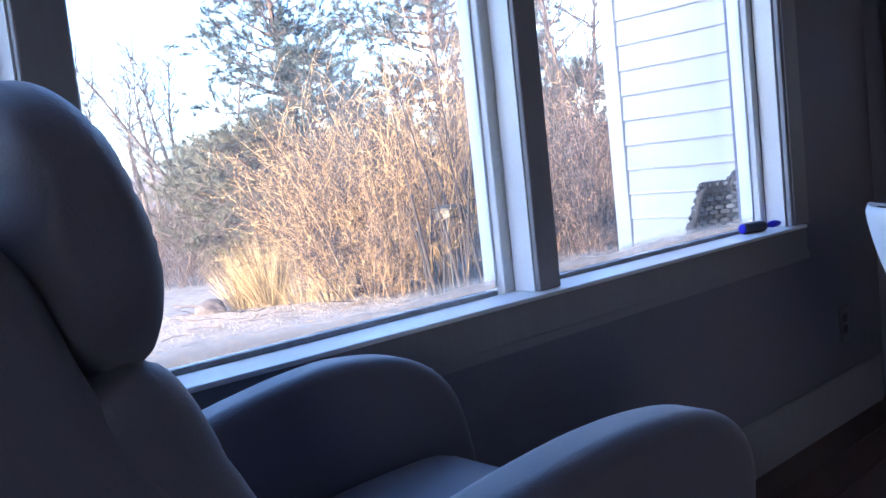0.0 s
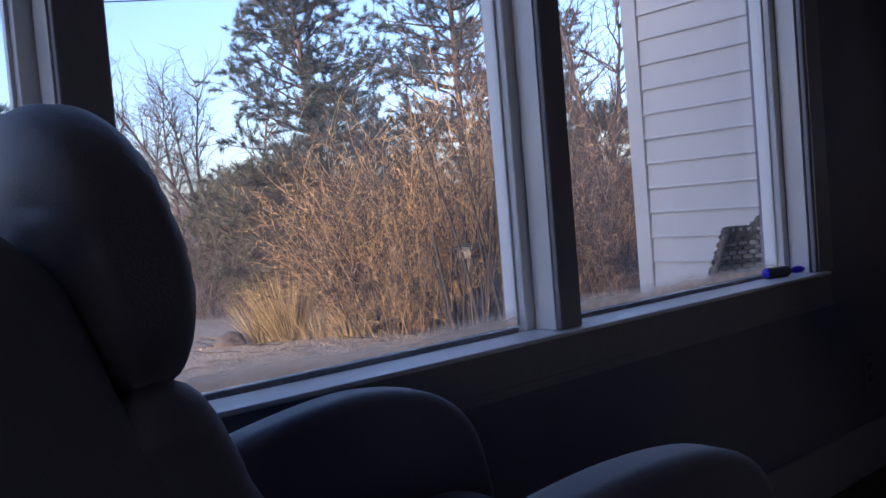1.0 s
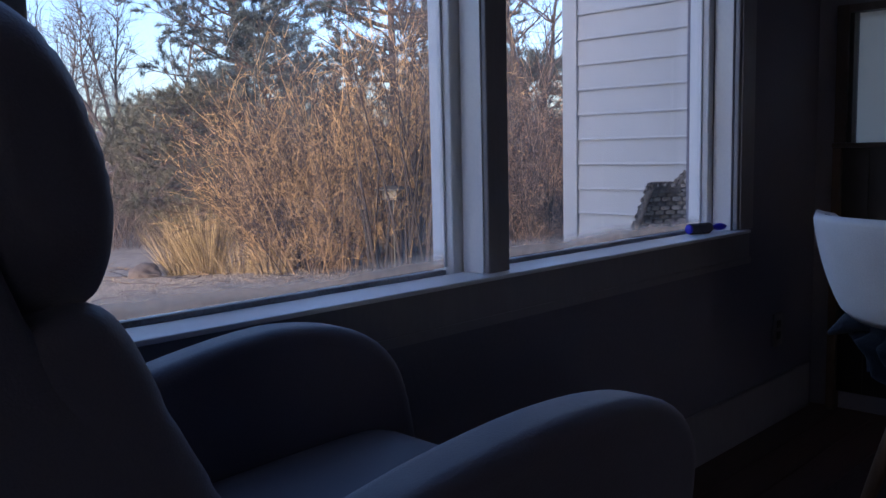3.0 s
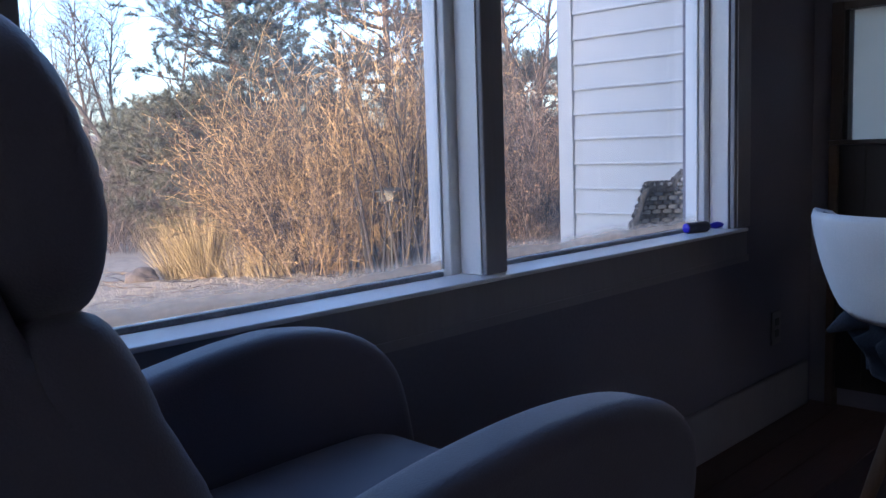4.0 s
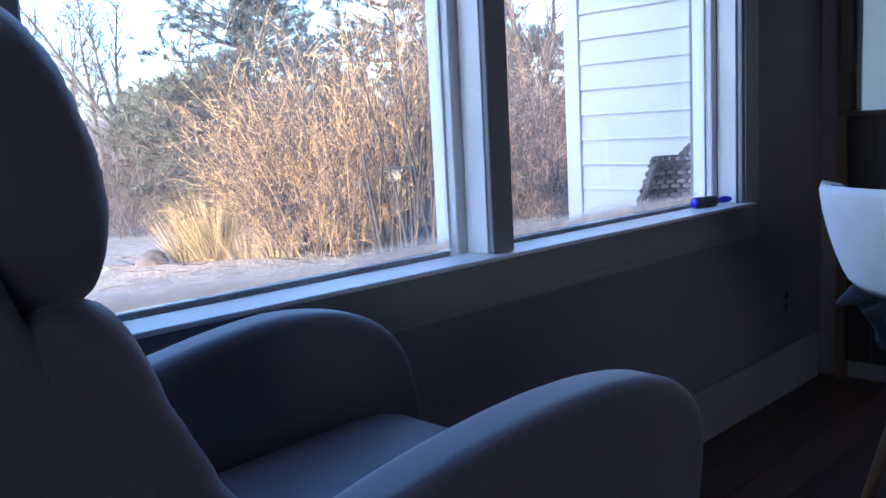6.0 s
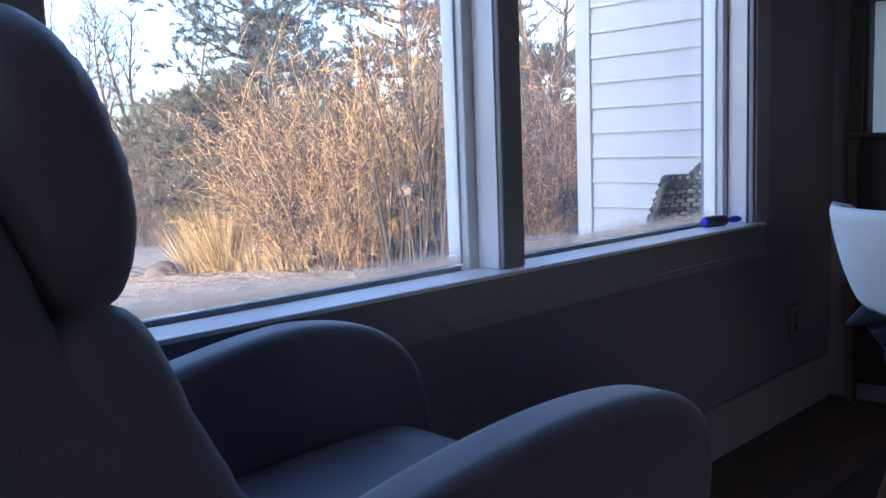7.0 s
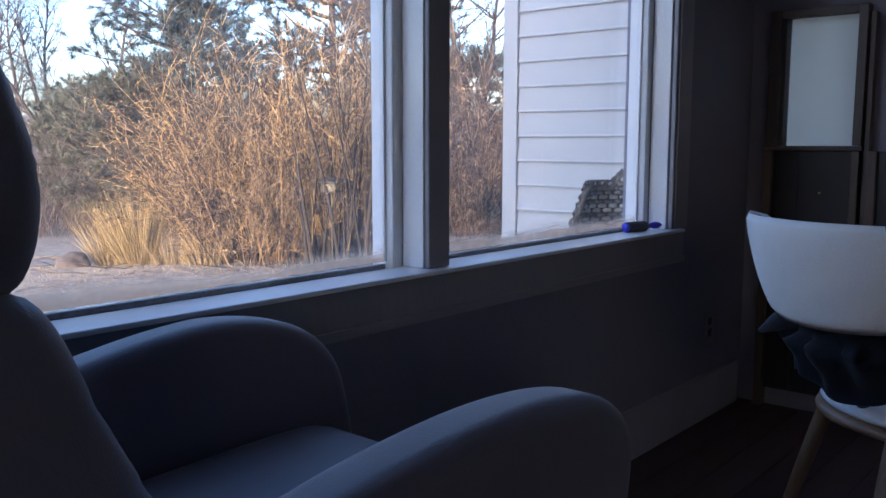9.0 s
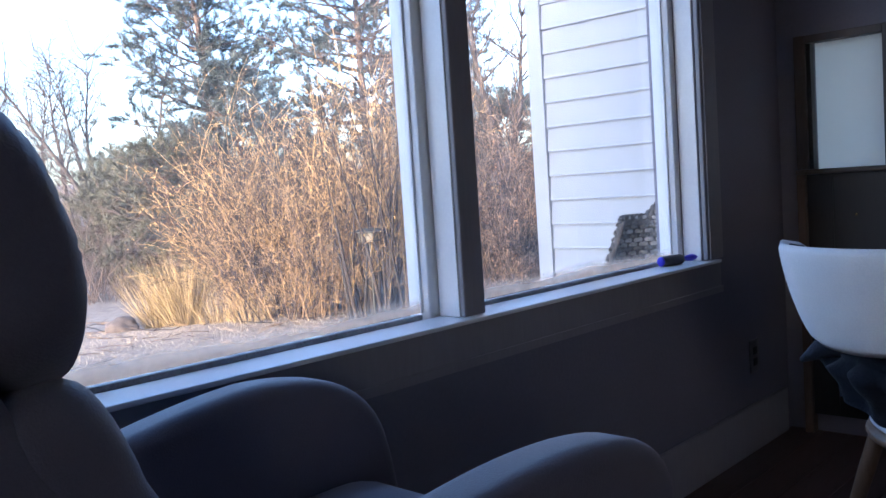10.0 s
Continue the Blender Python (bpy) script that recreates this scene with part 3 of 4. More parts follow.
def build_white_chair():
    ch = thing("upholstered_chair", "white upholstered tub-back chair on tapered wooden legs", "chair", CHAIR)
    # the back: a curved padded band, open towards the sitter
    bm = bmesh.new()
    cols, spread = 48, radians(74)
    outer, inner = [], []
    ring_z = np.linspace(0, 1, 15)
    grid = []
    for i in range(cols + 1):
        u = -1 + 2 * i / cols
        a = BACK + u * spread
        lift = 0.035 * u * u + max(0, abs(u) - 0.85) * 0.35
        zb, zt = 0.638 + lift * 0.6, 0.842 - 0.05 * max(0, abs(u) - 0.72)
        row = []
        for k in ring_z:
            e = math.sin(math.pi * min(1, max(0, k))) ** 0.35 * 0.022
            r = 0.192 + 0.062 * k ** 0.8 + e * 0.6
            row.append(Vector((r * math.cos(a), r * math.sin(a), zb + (zt - zb) * k)))
        for k in ring_z[::-1]:
            e = math.sin(math.pi * min(1, max(0, k))) ** 0.35 * 0.022
            r = 0.192 + 0.062 * k ** 0.8 - e
            row.append(Vector((r * math.cos(a), r * math.sin(a), zb + (zt - zb) * k)))
        grid.append([bm.verts.new(c) for c in row])
    n = len(grid[0])
    for a, b in zip(grid, grid[1:]):
        for k in range(n):
            bm.faces.new((a[k], a[(k + 1) % n], b[(k + 1) % n], b[k]))
    bm.faces.new(grid[0][::-1])
    bm.faces.new(grid[-1])
    bmesh.ops.remove_doubles(bm, verts=bm.verts[:], dist=0.0004)
    bmesh.ops.recalc_face_normals(bm, faces=bm.faces[:])
    back = part("backrest", bm, M["white_fabric"], ch, "curved white fabric backrest", True)
    # dark lining on the sitter's side, proud of the white shell
    bm = bmesh.new()
    rows = []
    for i in range(cols + 1):
        u = (-1 + 2 * i / cols) * 0.97
        a = BACK + u * spread
        row = []
        for k in (0.06, 0.3, 0.6, 0.85, 0.965):
            e = math.sin(math.pi * k) ** 0.35 * 0.022
            r = 0.192 + 0.062 * k ** 0.8 - e - 0.003
            row.append(bm.verts.new((r * math.cos(a), r * math.sin(a), 0.645 + 0.021 * u * u + (0.840 - 0.645 - 0.021 * u * u - 0.05 * max(0, abs(u) - 0.72)) * k)))
        rows.append(row)
    for a, b in zip(rows, rows[1:]):
        for k in range(4):
            bm.faces.new((a[k], b[k], b[k + 1], a[k + 1]))
    bmesh.ops.solidify(bm, geom=bm.faces[:], thickness=0.002)
    part("lining", bm, M["inner_fabric"], back, "dark inner lining", True)
    # seat pad on a wooden rim
    sx, sy = 0.175, -0.085
    part("seat", turned([(0.05, 0.411), (0.19, 0.411), (0.224, 0.416), (0.234, 0.424), (0.230, 0.433), (0.20, 0.441), (0.1, 0.445), (0.02, 0.446)], 48, at=(sx, sy, 0.02)), M["white_fabric"], ch, "round white seat pad", True)
    part("seat_rim", turned([(0.05, 0.391), (0.219, 0.391), (0.239, 0.394), (0.243, 0.402), (0.239, 0.4105), (0.05, 0.4105)], 48, at=(sx, sy, 0.02)), M["oak"], ch, "wooden rim under the seat", True)
    for k in range(4):
        a = CHAIR_TURN + radians(45 + 90 * k + 4)
        p0 = np.array([sx + 0.222 * math.cos(a), sy + 0.222 * math.sin(a), 0.444])
        p1 = np.array([sx + 0.36 * math.cos(a), sy + 0.36 * math.sin(a), 0.0])
        pts = np.linspace(p0, p1, 7)
        tubes("leg", [(np.vstack([p0 + (p0 - p1) * 0.015, pts]), [0.008, 0.017, 0.0185, 0.0185, 0.017, 0.015, 0.013, 0.0105])], 14, M["oak"], ch, "tapered wooden leg")
    for k in (0, 1):
        a = CHAIR_TURN + math.pi + (radians(20) if k else radians(-60))
        tubes("back_post", [(np.linspace((sx * 0.6 + 0.08 * math.cos(a), sy * 0.6 + 0.08 * math.sin(a), 0.395), (0.19 * math.cos(a), 0.19 * math.sin(a), 0.70), 5), [0.012] * 5)], 10, M["black_wood"], ch)


def build_jacket():
    jk = thing("jacket", "navy cloth jacket hung over the white chair back", "jacket", CHAIR)
    # folds that hang inside the back and show below it
    bm = bmesh.new()
    rows = []
    for i in range(60):
        u = i / 59
        a = CHAIR_TURN + math.pi - radians(24) + u * radians(150)
        row = []
        for j in range(22):
            v = j / 21
            fold = 0.017 * math.sin(u * 31 + 2.5 * math.sin(v * 3)) + 0.016 * noise.noise((u * 7, v * 4, 1.0))
            r = 0.150 + 0.05 * math.sin(math.pi * min(1, v * 1.15)) ** 0.7 + fold * (0.35 + 0.65 * math.sin(math.pi * v))
            z = 0.80 - 0.285 * v + 0.016 * math.sin(u * 9) * v
            row.append(bm.verts.new((r * math.cos(a), r * math.sin(a), z)))
        rows.append(row)
    for a, b in zip(rows, rows[1:]):
        for k in range(21):
            bm.faces.new((a[k], b[k], b[k + 1], a[k + 1]))
    for v in bm.verts:
        if v.co.z > 0.60:
            q = Vector((v.co.x, v.co.y))
            q = q.normalized() * min(q.length, 0.150)
            v.co.x, v.co.y = q
    bmesh.ops.solidify(bm, geom=bm.faces[:], thickness=0.006)
    part("jacket_body", bm, M["navy"], jk, "", True)
    # the shoulder laid over the rim
    bm = bmesh.new()
    rows = []
    for i in range(22):
        u = i / 21
        row = []
        for j in range(20):
            v = j / 19
            a = CHAIR_TURN + math.pi + radians(70 + 46 * u + 14 * max(0, v - 0.4) * (1 - u))
            w = v * 2
            fold = 0.008 * math.sin(u * 17 + v * 5) + 0.006 * noise.noise((u * 5, v * 5, 4.0))
            if w < 0.5:
                r, z = 0.208 + 0.01 * w, 0.74 + 0.2 * w
            elif w < 0.8:
                c = (w - 0.5) / 0.3 * math.pi
                r, z = 0.246 - 0.032 * math.cos(c), 0.832 + 0.012 * math.sin(c)
            else:
                r, z = 0.280 + fold * 0.5 - 0.035 * (w - 0.8), 0.83 - 0.16 * (w - 0.8)
            row.append(bm.verts.new(((r + abs(fold)) * math.cos(a), (r + abs(fold)) * math.sin(a), z)))
        rows.append(row)
    for a, b in zip(rows, rows[1:]):
        for k in range(19):
            bm.faces.new((a[k], b[k], b[k + 1], a[k + 1]))
    bmesh.ops.solidify(bm, geom=bm.faces[:], thickness=0.005)
    bmesh.ops.translate(bm, verts=bm.verts[:], vec=(0, 0, 0.018))
    part("jacket_shoulder", bm, M["navy"], jk, "", True)
    # a sleeve end that sticks out
    a0 = CHAIR_TURN + math.pi - radians(20)
    pts = smooth_line([(0.10, 0, 0.64), (0.17, 0.0, 0.625), (0.205, 0.0, 0.604), (0.226, 0.0, 0.590)], 9)
    pts = np.stack([pts[:, 0] * math.cos(a0), pts[:, 0] * math.sin(a0), pts[:, 2]], 1)
    tubes("sleeve", [(pts, [0.015, 0.026, 0.030, 0.030, 0.027, 0.022, 0.017, 0.011, 0.005])], 12, M["navy"], jk)


build_white_chair()
build_jacket()


# ---- small window and panelling in the corner ----
def build_east_window():
    win = thing("window_3", "small dark wooden window with a white shade drawn", "window", kind="structure")
    x = 3.25
    for y0, y1 in ((1.482, 1.522), (1.196, 1.226)):
        part("frame_stile", box((x, y0, 0.942), (X1 - 0.0005, y1, 1.418), 0.003), M["dark_wood"], win)
    part("frame_head", box((x + 0.001, 1.2265, 1.390), (X1 - 0.0005, 1.4815, 1.417), 0.002), M["dark_wood"], win)
    part("frame_sill", box((x - 0.004, 1.19, 0.925), (X1 - 0.0005, 1.527, 0.941), 0.003), M["dark_wood"], win)
    part("stop", box((x + 0.012, 1.466, 0.942), (X1 - 0.0005, 1.4815, 1.3895), 0.002), M["black_wood"], win)
    shade = part("shade", box((X1 + 0.02, 1.2155, 0.9355), (X1 + 0.022, 1.4695, 1.3995)), SHADE, win, "white fabric shade lit by daylight behind")
    pane = part("pane", box((X1 + 0.11, 1.2155, 0.9355), (X1 + 0.114, 1.4695, 1.3995)), GLASS, win)
    pane.visible_shadow = False


def build_panelling():
    pn = thing("wall_panelling", "dark wooden panelling below the small window", "panelling", kind="structure")
    x = 3.25
    for y0, y1 in ((1.200, 1.522), (0.862, 1.170)):
        low = part("panel", box((x + 0.018, y0 + 0.027, FLOOR + 0.07), (X1 - 0.0005, y1 - 0.027, 0.923), 0.002), M["black_wood"], pn)
        part("post", box((x + 0.001, y1 - 0.026, FLOOR), (X1 - 0.0005, y1 + 0.004, 0.924), 0.003), M["post_wood"], low, "worn wooden post")
        part("post", box((x + 0.001, y0, FLOOR), (X1 - 0.0005, y0 + 0.026, 0.924), 0.003), M["dark_wood"], low)
        part("batten", box((x + 0.012, y1 - 0.118, FLOOR + 0.08), (x + 0.0175, y1 - 0.095, 0.915)), M["black_wood"], low)
        knob = turned([(0.002, -0.012), (0.0045, -0.010), (0.005, -0.006), (0.003, -0.003), (0.003, 0.0)], 12, axis="x", at=(x + 0.0178, (y0 + y1) / 2 - 0.035, 0.775))
        part("knob", knob, M["brass"], low, "tiny brass knob")
    part("side_board", box((x + 0.01, 1.172, FLOOR), (X1 - 0.0005, 1.189, 1.39), 0.003), M["dark_wood"], pn)


build_east_window()
build_panelling()


# ---- small things inside ----
def build_marker():
    mk = thing("marker_pen", "thick dark grey marker with blue ends lying on the window stool", "pen", (2.455, 1.648, STOOL + 0.0165))
    mk.rotation_euler = (0, 0, radians(-14))
    part("barrel", turned([(0.0155, 0.004), (0.0165, 0.008), (0.0165, 0.030), (0.0158, 0.034), (0.0165, 0.038), (0.0165, 0.086), (0.013, 0.094), (0.009, 0.097)], 24, axis="x"), M["grey_plastic"], mk, "dark grey ribbed barrel", True)
    part("end_cap", turned([(0.003, -0.003), (0.012, -0.002), (0.0145, 0.0), (0.015, 0.0038)], 24, axis="x"), M["blue"], mk, "bright blue end cap", True)
    part("tip", turned([(0.0085, 0.0972), (0.006, 0.103), (0.007, 0.112), (0.0105, 0.126), (0.011, 0.140), (0.008, 0.155), (0.003, 0.166)], 20, axis="x"), M["blue"], mk, "blue flared tip", True)


def build_outlet():
    o = thing("wall_outlet", "grey wall outlet plate above the baseboard", "outlet", (2.99, 1.5995, 0.30))
    part("plate", box((-0.036, -0.006, -0.058), (0.036, 0, 0.058), 0.002), M["plate"], o)
    for z in (-0.02, 0.02):
        part("socket", box((-0.015, -0.0085, z - 0.013), (0.015, -0.0062, z + 0.013), 0.001), M["grey_plastic"], o)


build_marker()
build_outlet()


# ---- house wing with clapboards ----
WING_X, WING_Y = 3.97, 3.145


def build_wing():
    core = box((WING_X + 0.025, OUT + 0.001, GRADE - 0.2), (WING_X + 4.0, WING_Y + 0.07, 2.55))
    core = setting("wall_wing", core, M["siding"], "white clapboard wall of the house wing", "wall")
    corner = box((WING_X - 0.012, WING_Y + 0.002, GRADE), (WING_X + 0.024, WING_Y + 0.095, 2.55), 0.003)
    box((WING_X + 0.0245, WING_Y + 0.071, GRADE), (WING_X + 0.12, WING_Y + 0.095, 2.55), 0.003, corner)
    part("corner_board", corner, M["siding"], core, "white corner board")
    pitch = 0.1335
    bm = bmesh.new()
    y0, y1 = OUT + 0.002, WING_Y
    prof = [(0.0245, -0.004), (-0.003, -0.004), (-0.0045, 0.002), (-0.001, 0.010), (0.011, pitch), (0.0245, pitch)]
    rows = [[bm.verts.new((px, y, pz)) for px, pz in prof] for y in (y0, y1)]
    k = len(prof)
    for i in range(k):
        bm.faces.new((rows[0][i], rows[1][i], rows[1][(i + 1) % k], rows[0][(i + 1) % k]))
    bm.faces.new(rows[0])
    bm.faces.new(rows[1][::-1])
    bmesh.ops.recalc_face_normals(bm, faces=bm.faces[:])
    me = bpy.data.meshes.new("clapboard")
    bm.to_mesh(me)
    bm.free()
    z = 0.452 - 6 * pitch
    while z < 2.5:
        link("clapboard", me, M["siding"], core).location = (WING_X, 0, z)
        z += pitch


build_wing()


def build_wicker_chair():
    wc = thing("wicker_chair", "weathered grey-brown wicker tub chair outside by the clapboards", "chair", (3.622, 2.325, GRADE))
    face = radians(180)
    uprights = 28

    def rim_height(u):
        top = 1.112 + 0.052 * (1 - min(1, max(0, (abs(u) - 0.2) / 0.16)))
        fall = min(1, max(0, (abs(u) - 0.80) / 0.2))
        return top - 0.34 * fall ** 1.2

    def shell(u, v):
        """u from -1 to 1 round the back, v from seat to rim."""
        a = face + math.pi + u * radians(112)
        z = 0.40 + (rim_height(u) - 0.40) * v
        r = 0.245 - 0.085 * min(1, max(0, (z - 0.82) / 0.30)) - 0.05 * min(1, max(0, (0.60 - z) / 0.2))
        return np.array([r * math.cos(a), r * math.sin(a), z])

    lines = []
    for j in range(35):
        z = 0.42 + 0.0215 * j
        n = uprights * 6
        us = [-1 + 2 * i / n for i in range(n + 1) if rim_height(-1 + 2 * i / n) > z]
        pts = []
        for u in us:
            p = shell(u, (z - 0.40) / (rim_height(u) - 0.40))
            out = np.array([p[0], p[1], 0]) / np.linalg.norm(p[:2])
            pts.append(p + out * 0.012 * math.sin(math.pi * ((u + 1) / 2 * uprights + j)))
        if len(pts) > 3:
            lines.append((np.array(pts), [0.0112] * len(pts)))
    # dark sheet behind the strands stands in for shade in the gaps
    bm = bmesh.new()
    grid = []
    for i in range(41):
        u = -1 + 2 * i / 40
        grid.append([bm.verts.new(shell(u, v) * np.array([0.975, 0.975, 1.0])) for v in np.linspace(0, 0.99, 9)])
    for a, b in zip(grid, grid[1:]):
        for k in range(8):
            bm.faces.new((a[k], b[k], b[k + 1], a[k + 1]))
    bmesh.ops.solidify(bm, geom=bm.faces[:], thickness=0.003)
    part("core", bm, M["wicker_dark"], wc, "dark backing sheet for the shaded gaps between strands", True)
    tubes("weave", lines, 6, M["wicker"], wc, "woven wicker back")
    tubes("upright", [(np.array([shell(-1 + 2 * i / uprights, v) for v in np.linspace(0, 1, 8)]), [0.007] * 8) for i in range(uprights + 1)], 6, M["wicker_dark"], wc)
    braid = []
    for ph in (0, 1.57, 3.14, 4.71):
        pts = []
        for i in range(141):
            p = shell(-1 + 2 * i / 140, 1.0)
            pts.append(p + np.array([0, 0.016 * math.cos(i * 0.95 + ph), 0.019 * math.sin(i * 0.95 + ph) - 0.012]))
        braid.append((np.array(pts), [0.0105] * 141))
    tubes("rim", braid, 7, M["wicker_dark"], wc, "thick braided rim")
    part("seat", turned([(0.05, 0.37), (0.25, 0.37), (0.265, 0.385), (0.25, 0.40), (0.05, 0.405)], 30), M["wicker"], wc, "", True)
    part("skirt", turned([(0.22, 0.12), (0.255, 0.37), (0.25, 0.372), (0.215, 0.12)], 30), M["wicker"], wc, "", True)
    for k in range(4):
        a = face + radians(45 + 90 * k)
        tubes("leg", [(np.linspace((0.22 * math.cos(a), 0.22 * math.sin(a), 0.36), (0.24 * math.cos(a), 0.24 * math.sin(a), -0.02), 5), [0.02] * 5)], 8, M["wicker_dark"], wc)


build_wicker_chair()

# ---- planting ----
EYE_X, EYE_Y = 0.09, 0.35


def spot(az, dist):
    """A place on the ground at an azimuth (degrees from north towards east) and a distance from the window seat."""
    a = radians(az)
    x, y = EYE_X + dist * math.sin(a), EYE_Y + dist * math.cos(a)
    return x, y, land(x, y)


def build_shrub(name, label, az, dist, stems, height, spread, seed, twig_mat="twig", lean=(0, 0), stout=1.0, stem_mat="stem"):
    rng = np.random.default_rng(seed)
    x, y, z = spot(az, dist)
    sh = thing(name, label, "shrub", (x, y, z - 0.03), group="shrubs beyond the window")
    thick, thin, foot_b, way_b = [], [], [], []
    for _ in range(stems):
        a, r = rng.uniform(0, 2 * math.pi), spread * math.sqrt(rng.uniform(0, 1))
        foot = np.array([r * 0.45 * math.cos(a), r * 0.45 * math.sin(a), 0])
        out = np.array([math.cos(a) * r * 0.55 + lean[0], math.sin(a) * r * 0.55 + lean[1], 0]) / height
        length = height * rng.uniform(0.45, 1.12)
        d = out + np.array([0, 0, 1.0]) + rng.normal(size=3) * 0.14
        fork = grow(rng, foot, d, length, 15, 0.036, 0.003)
        main = fork[::2]
        r0 = rng.uniform(0.0028, 0.0075) * stout
        thick.append((fork, np.linspace(r0, 0.0014, 15)))
        for _ in range(rng.integers(7, 12)):
            k = rng.integers(1, 8)
            way = main[k] - main[k - 1]
            sub = grow(rng, main[k], around(rng, way, 12, 48), length * rng.uniform(0.10, 0.34), 5, 0.07, 0.04)
            thin.append((sub, np.linspace(0.0026, 0.0013, 5)))
            for _ in range(rng.integers(2, 6)):
                q = rng.integers(1, 5)
                tw = grow(rng, sub[q], around(rng, sub[q] - sub[q - 1], 20, 70), rng.uniform(0.05, 0.24), 3, 0.2, 0.04)
                thin.append((tw, np.linspace(0.0022, 0.0012, 3)))
                for b in range(rng.integers(0, 3)):
                    foot_b.append(tw[1] + (tw[2] - tw[1]) * rng.uniform(-0.6, 1.0))
                    way_b.append(around(rng, tw[2] - tw[1], 10, 80))
    tubes("stems", thick, 5, M[stem_mat], sh, "woody stems")
    tubes("twigs", thin, 3, M[twig_mat], sh, "fine bare twigs")
    # small blades coloured as specks of sun
    size = rng.uniform(0.012, 0.040, len(foot_b))
    blades("buds", np.array(foot_b), np.array(way_b), size, 0.009, M["speck_red" if twig_mat == "twig_red" else "speck"], sh, "small golden blades for sunlit specks on the twigs")
    return sh


build_shrub("shrub", "large bare golden-brown shrub of many thin stems", 38.2, 9.2, 170, 1.95, 1.35, 1)
build_shrub("shrub", "bare golden-brown shrub leaning over the lawn edge", 36.4, 9.6, 100, 1.9, 1.0, 2, lean=(-1.0, 0.25))
build_shrub("shrub", "low reddish bare shrub thick at the foot", 36.2, 9.2, 100, 1.1, 1.1, 8)
build_shrub("shrub", "dense bare shrub with stout dark lower stems", 42.7, 8.55, 30, 2.3, 0.95, 3, stout=4.4, stem_mat="dark_stem")
build_shrub("shrub", "slender bare shrub between the stout stems", 44.2, 9.7, 90, 2.1, 1.1, 9, stem_mat="dark_stem")
build_shrub("shrub", "dense reddish-brown bare shrub beyond the mullion", 51.5, 9.7, 190, 1.75, 1.3, 4, "twig_red", stout=0.8, stem_mat="dark_stem")
build_shrub("shrub", "reddish-brown bare shrub behind the others", 55.0, 11.5, 100, 2.5, 1.4, 5, "twig_red")
# back shrubs take the dark bark in place of shade between the stems
build_shrub("shrub", "tall thin bare shrub behind the golden one", 36.5, 12.0, 60, 2.6, 1.7, 6, stem_mat="dark_stem")
build_shrub("shrub", "tall thin bare shrub with reddish tips", 46.5, 11.5, 80, 2.7, 1.5, 7, "twig_red", stem_mat="dark_stem")


def build_pine(name, label, az, dist, height, reach, seed, first=0.9, mat="needle", tufts=1.0, gap=0.34, blade=0.0095, n=40):
    rng = np.random.default_rng(seed)
    x, y, z = spot(az, dist)
    tr = thing(name, label, "tree", (x, y, z - 0.05), group="conifers beyond the window")
    trunk = grow(rng, (0, 0, 0), (0.02, 0.0, 1), height, 16, 0.02, 0.02)
    r0 = height * 0.0125
    tubes("trunk", [(trunk, np.linspace(r0, 0.015, 16))], 10, M["bark"], tr, "straight brown trunk")
    limbs, tips = [], []
    h = first
    while h < height * 0.97:
        f = (h - first) / (height - first)
        whorl = rng.integers(4, 7)
        a0 = rng.uniform(0, 6.28)
        for k in range(whorl):
            a = a0 + k * 6.28 / whorl + rng.normal() * 0.25
            L = reach * (1 - f) ** 0.75 * rng.uniform(0.55, 1.1) * (0.75 + 0.5 * min(1, f * 4)) + 0.15
            c = np.array([np.interp(h, trunk[:, 2], trunk[:, 0]), np.interp(h, trunk[:, 2], trunk[:, 1]), h])
            main = grow(rng, c, (math.cos(a), math.sin(a), 0.05 + 0.5 * f), L, 8, 0.08, 0.03)
            limbs.append((main, np.linspace(0.010 + 0.012 * L, 0.005, 8)))
            tips.append((main[-1], main[-1] - main[-2]))
            for q in range(2, 8):
                for _ in range(2 if L > 0.8 else 1):
                    sub = grow(rng, main[q], around(rng, main[q] - main[q - 1], 30, 65), L * rng.uniform(0.12, 0.34) + 0.06, 4, 0.15, 0.06)
                    limbs.append((sub, np.linspace(0.007, 0.003, 4)))
                    for s in (2, 3):
                        if rng.uniform() < 0.85 * tufts:
                            tips.append((sub[s], sub[s] - sub[s - 1]))
        h += gap * rng.uniform(0.7, 1.3)
    tubes("limbs", limbs, 4, M["bark"], tr, "spreading limbs")
    foot, way = [], []
    for p, d in tips:
        d = d / np.linalg.norm(d)
        along = rng.uniform(-0.10, 0.04, size=(n, 1))
        foot.append(p + d * along)
        way.append(d * rng.uniform(0.3, 1.0, size=(n, 1)) + rng.normal(size=(n, 3)) * 0.55 + np.array([0, 0, 0.15]))
    foot, way = np.vstack(foot), np.vstack(way)
    blades("crown", foot, way, rng.uniform(0.09, 0.17, len(foot)) * (0.62 + 34 * blade), blade, M[mat], tr, "tufts of dark green needles")
    return tr


build_pine("pine_tree", "tall dark green pine with open tufted branches", 32.4, 18.5, 8.8, 2.0, 11, first=0.5, n=50, blade=0.0092)
build_pine("pine_tree", "broad dark green pine behind the bare shrubs", 42.2, 17.5, 9.0, 2.3, 12, first=1.4, n=50, blade=0.0092)
build_pine("pine_tree", "dark green pine partly hidden by the mullion", 46.8, 19.0, 6.4, 1.5, 13, first=1.0, n=30, blade=0.011)
build_pine("pine_tree", "young pine at the wood's edge", 37.3, 22.0, 3.8, 1.5, 14, first=0.5, n=24)
build_pine("pine_tree", "young pine rising behind the reddish shrub", 51.0, 16.0, 3.0, 1.6, 29, first=0.4, gap=0.26, n=30)
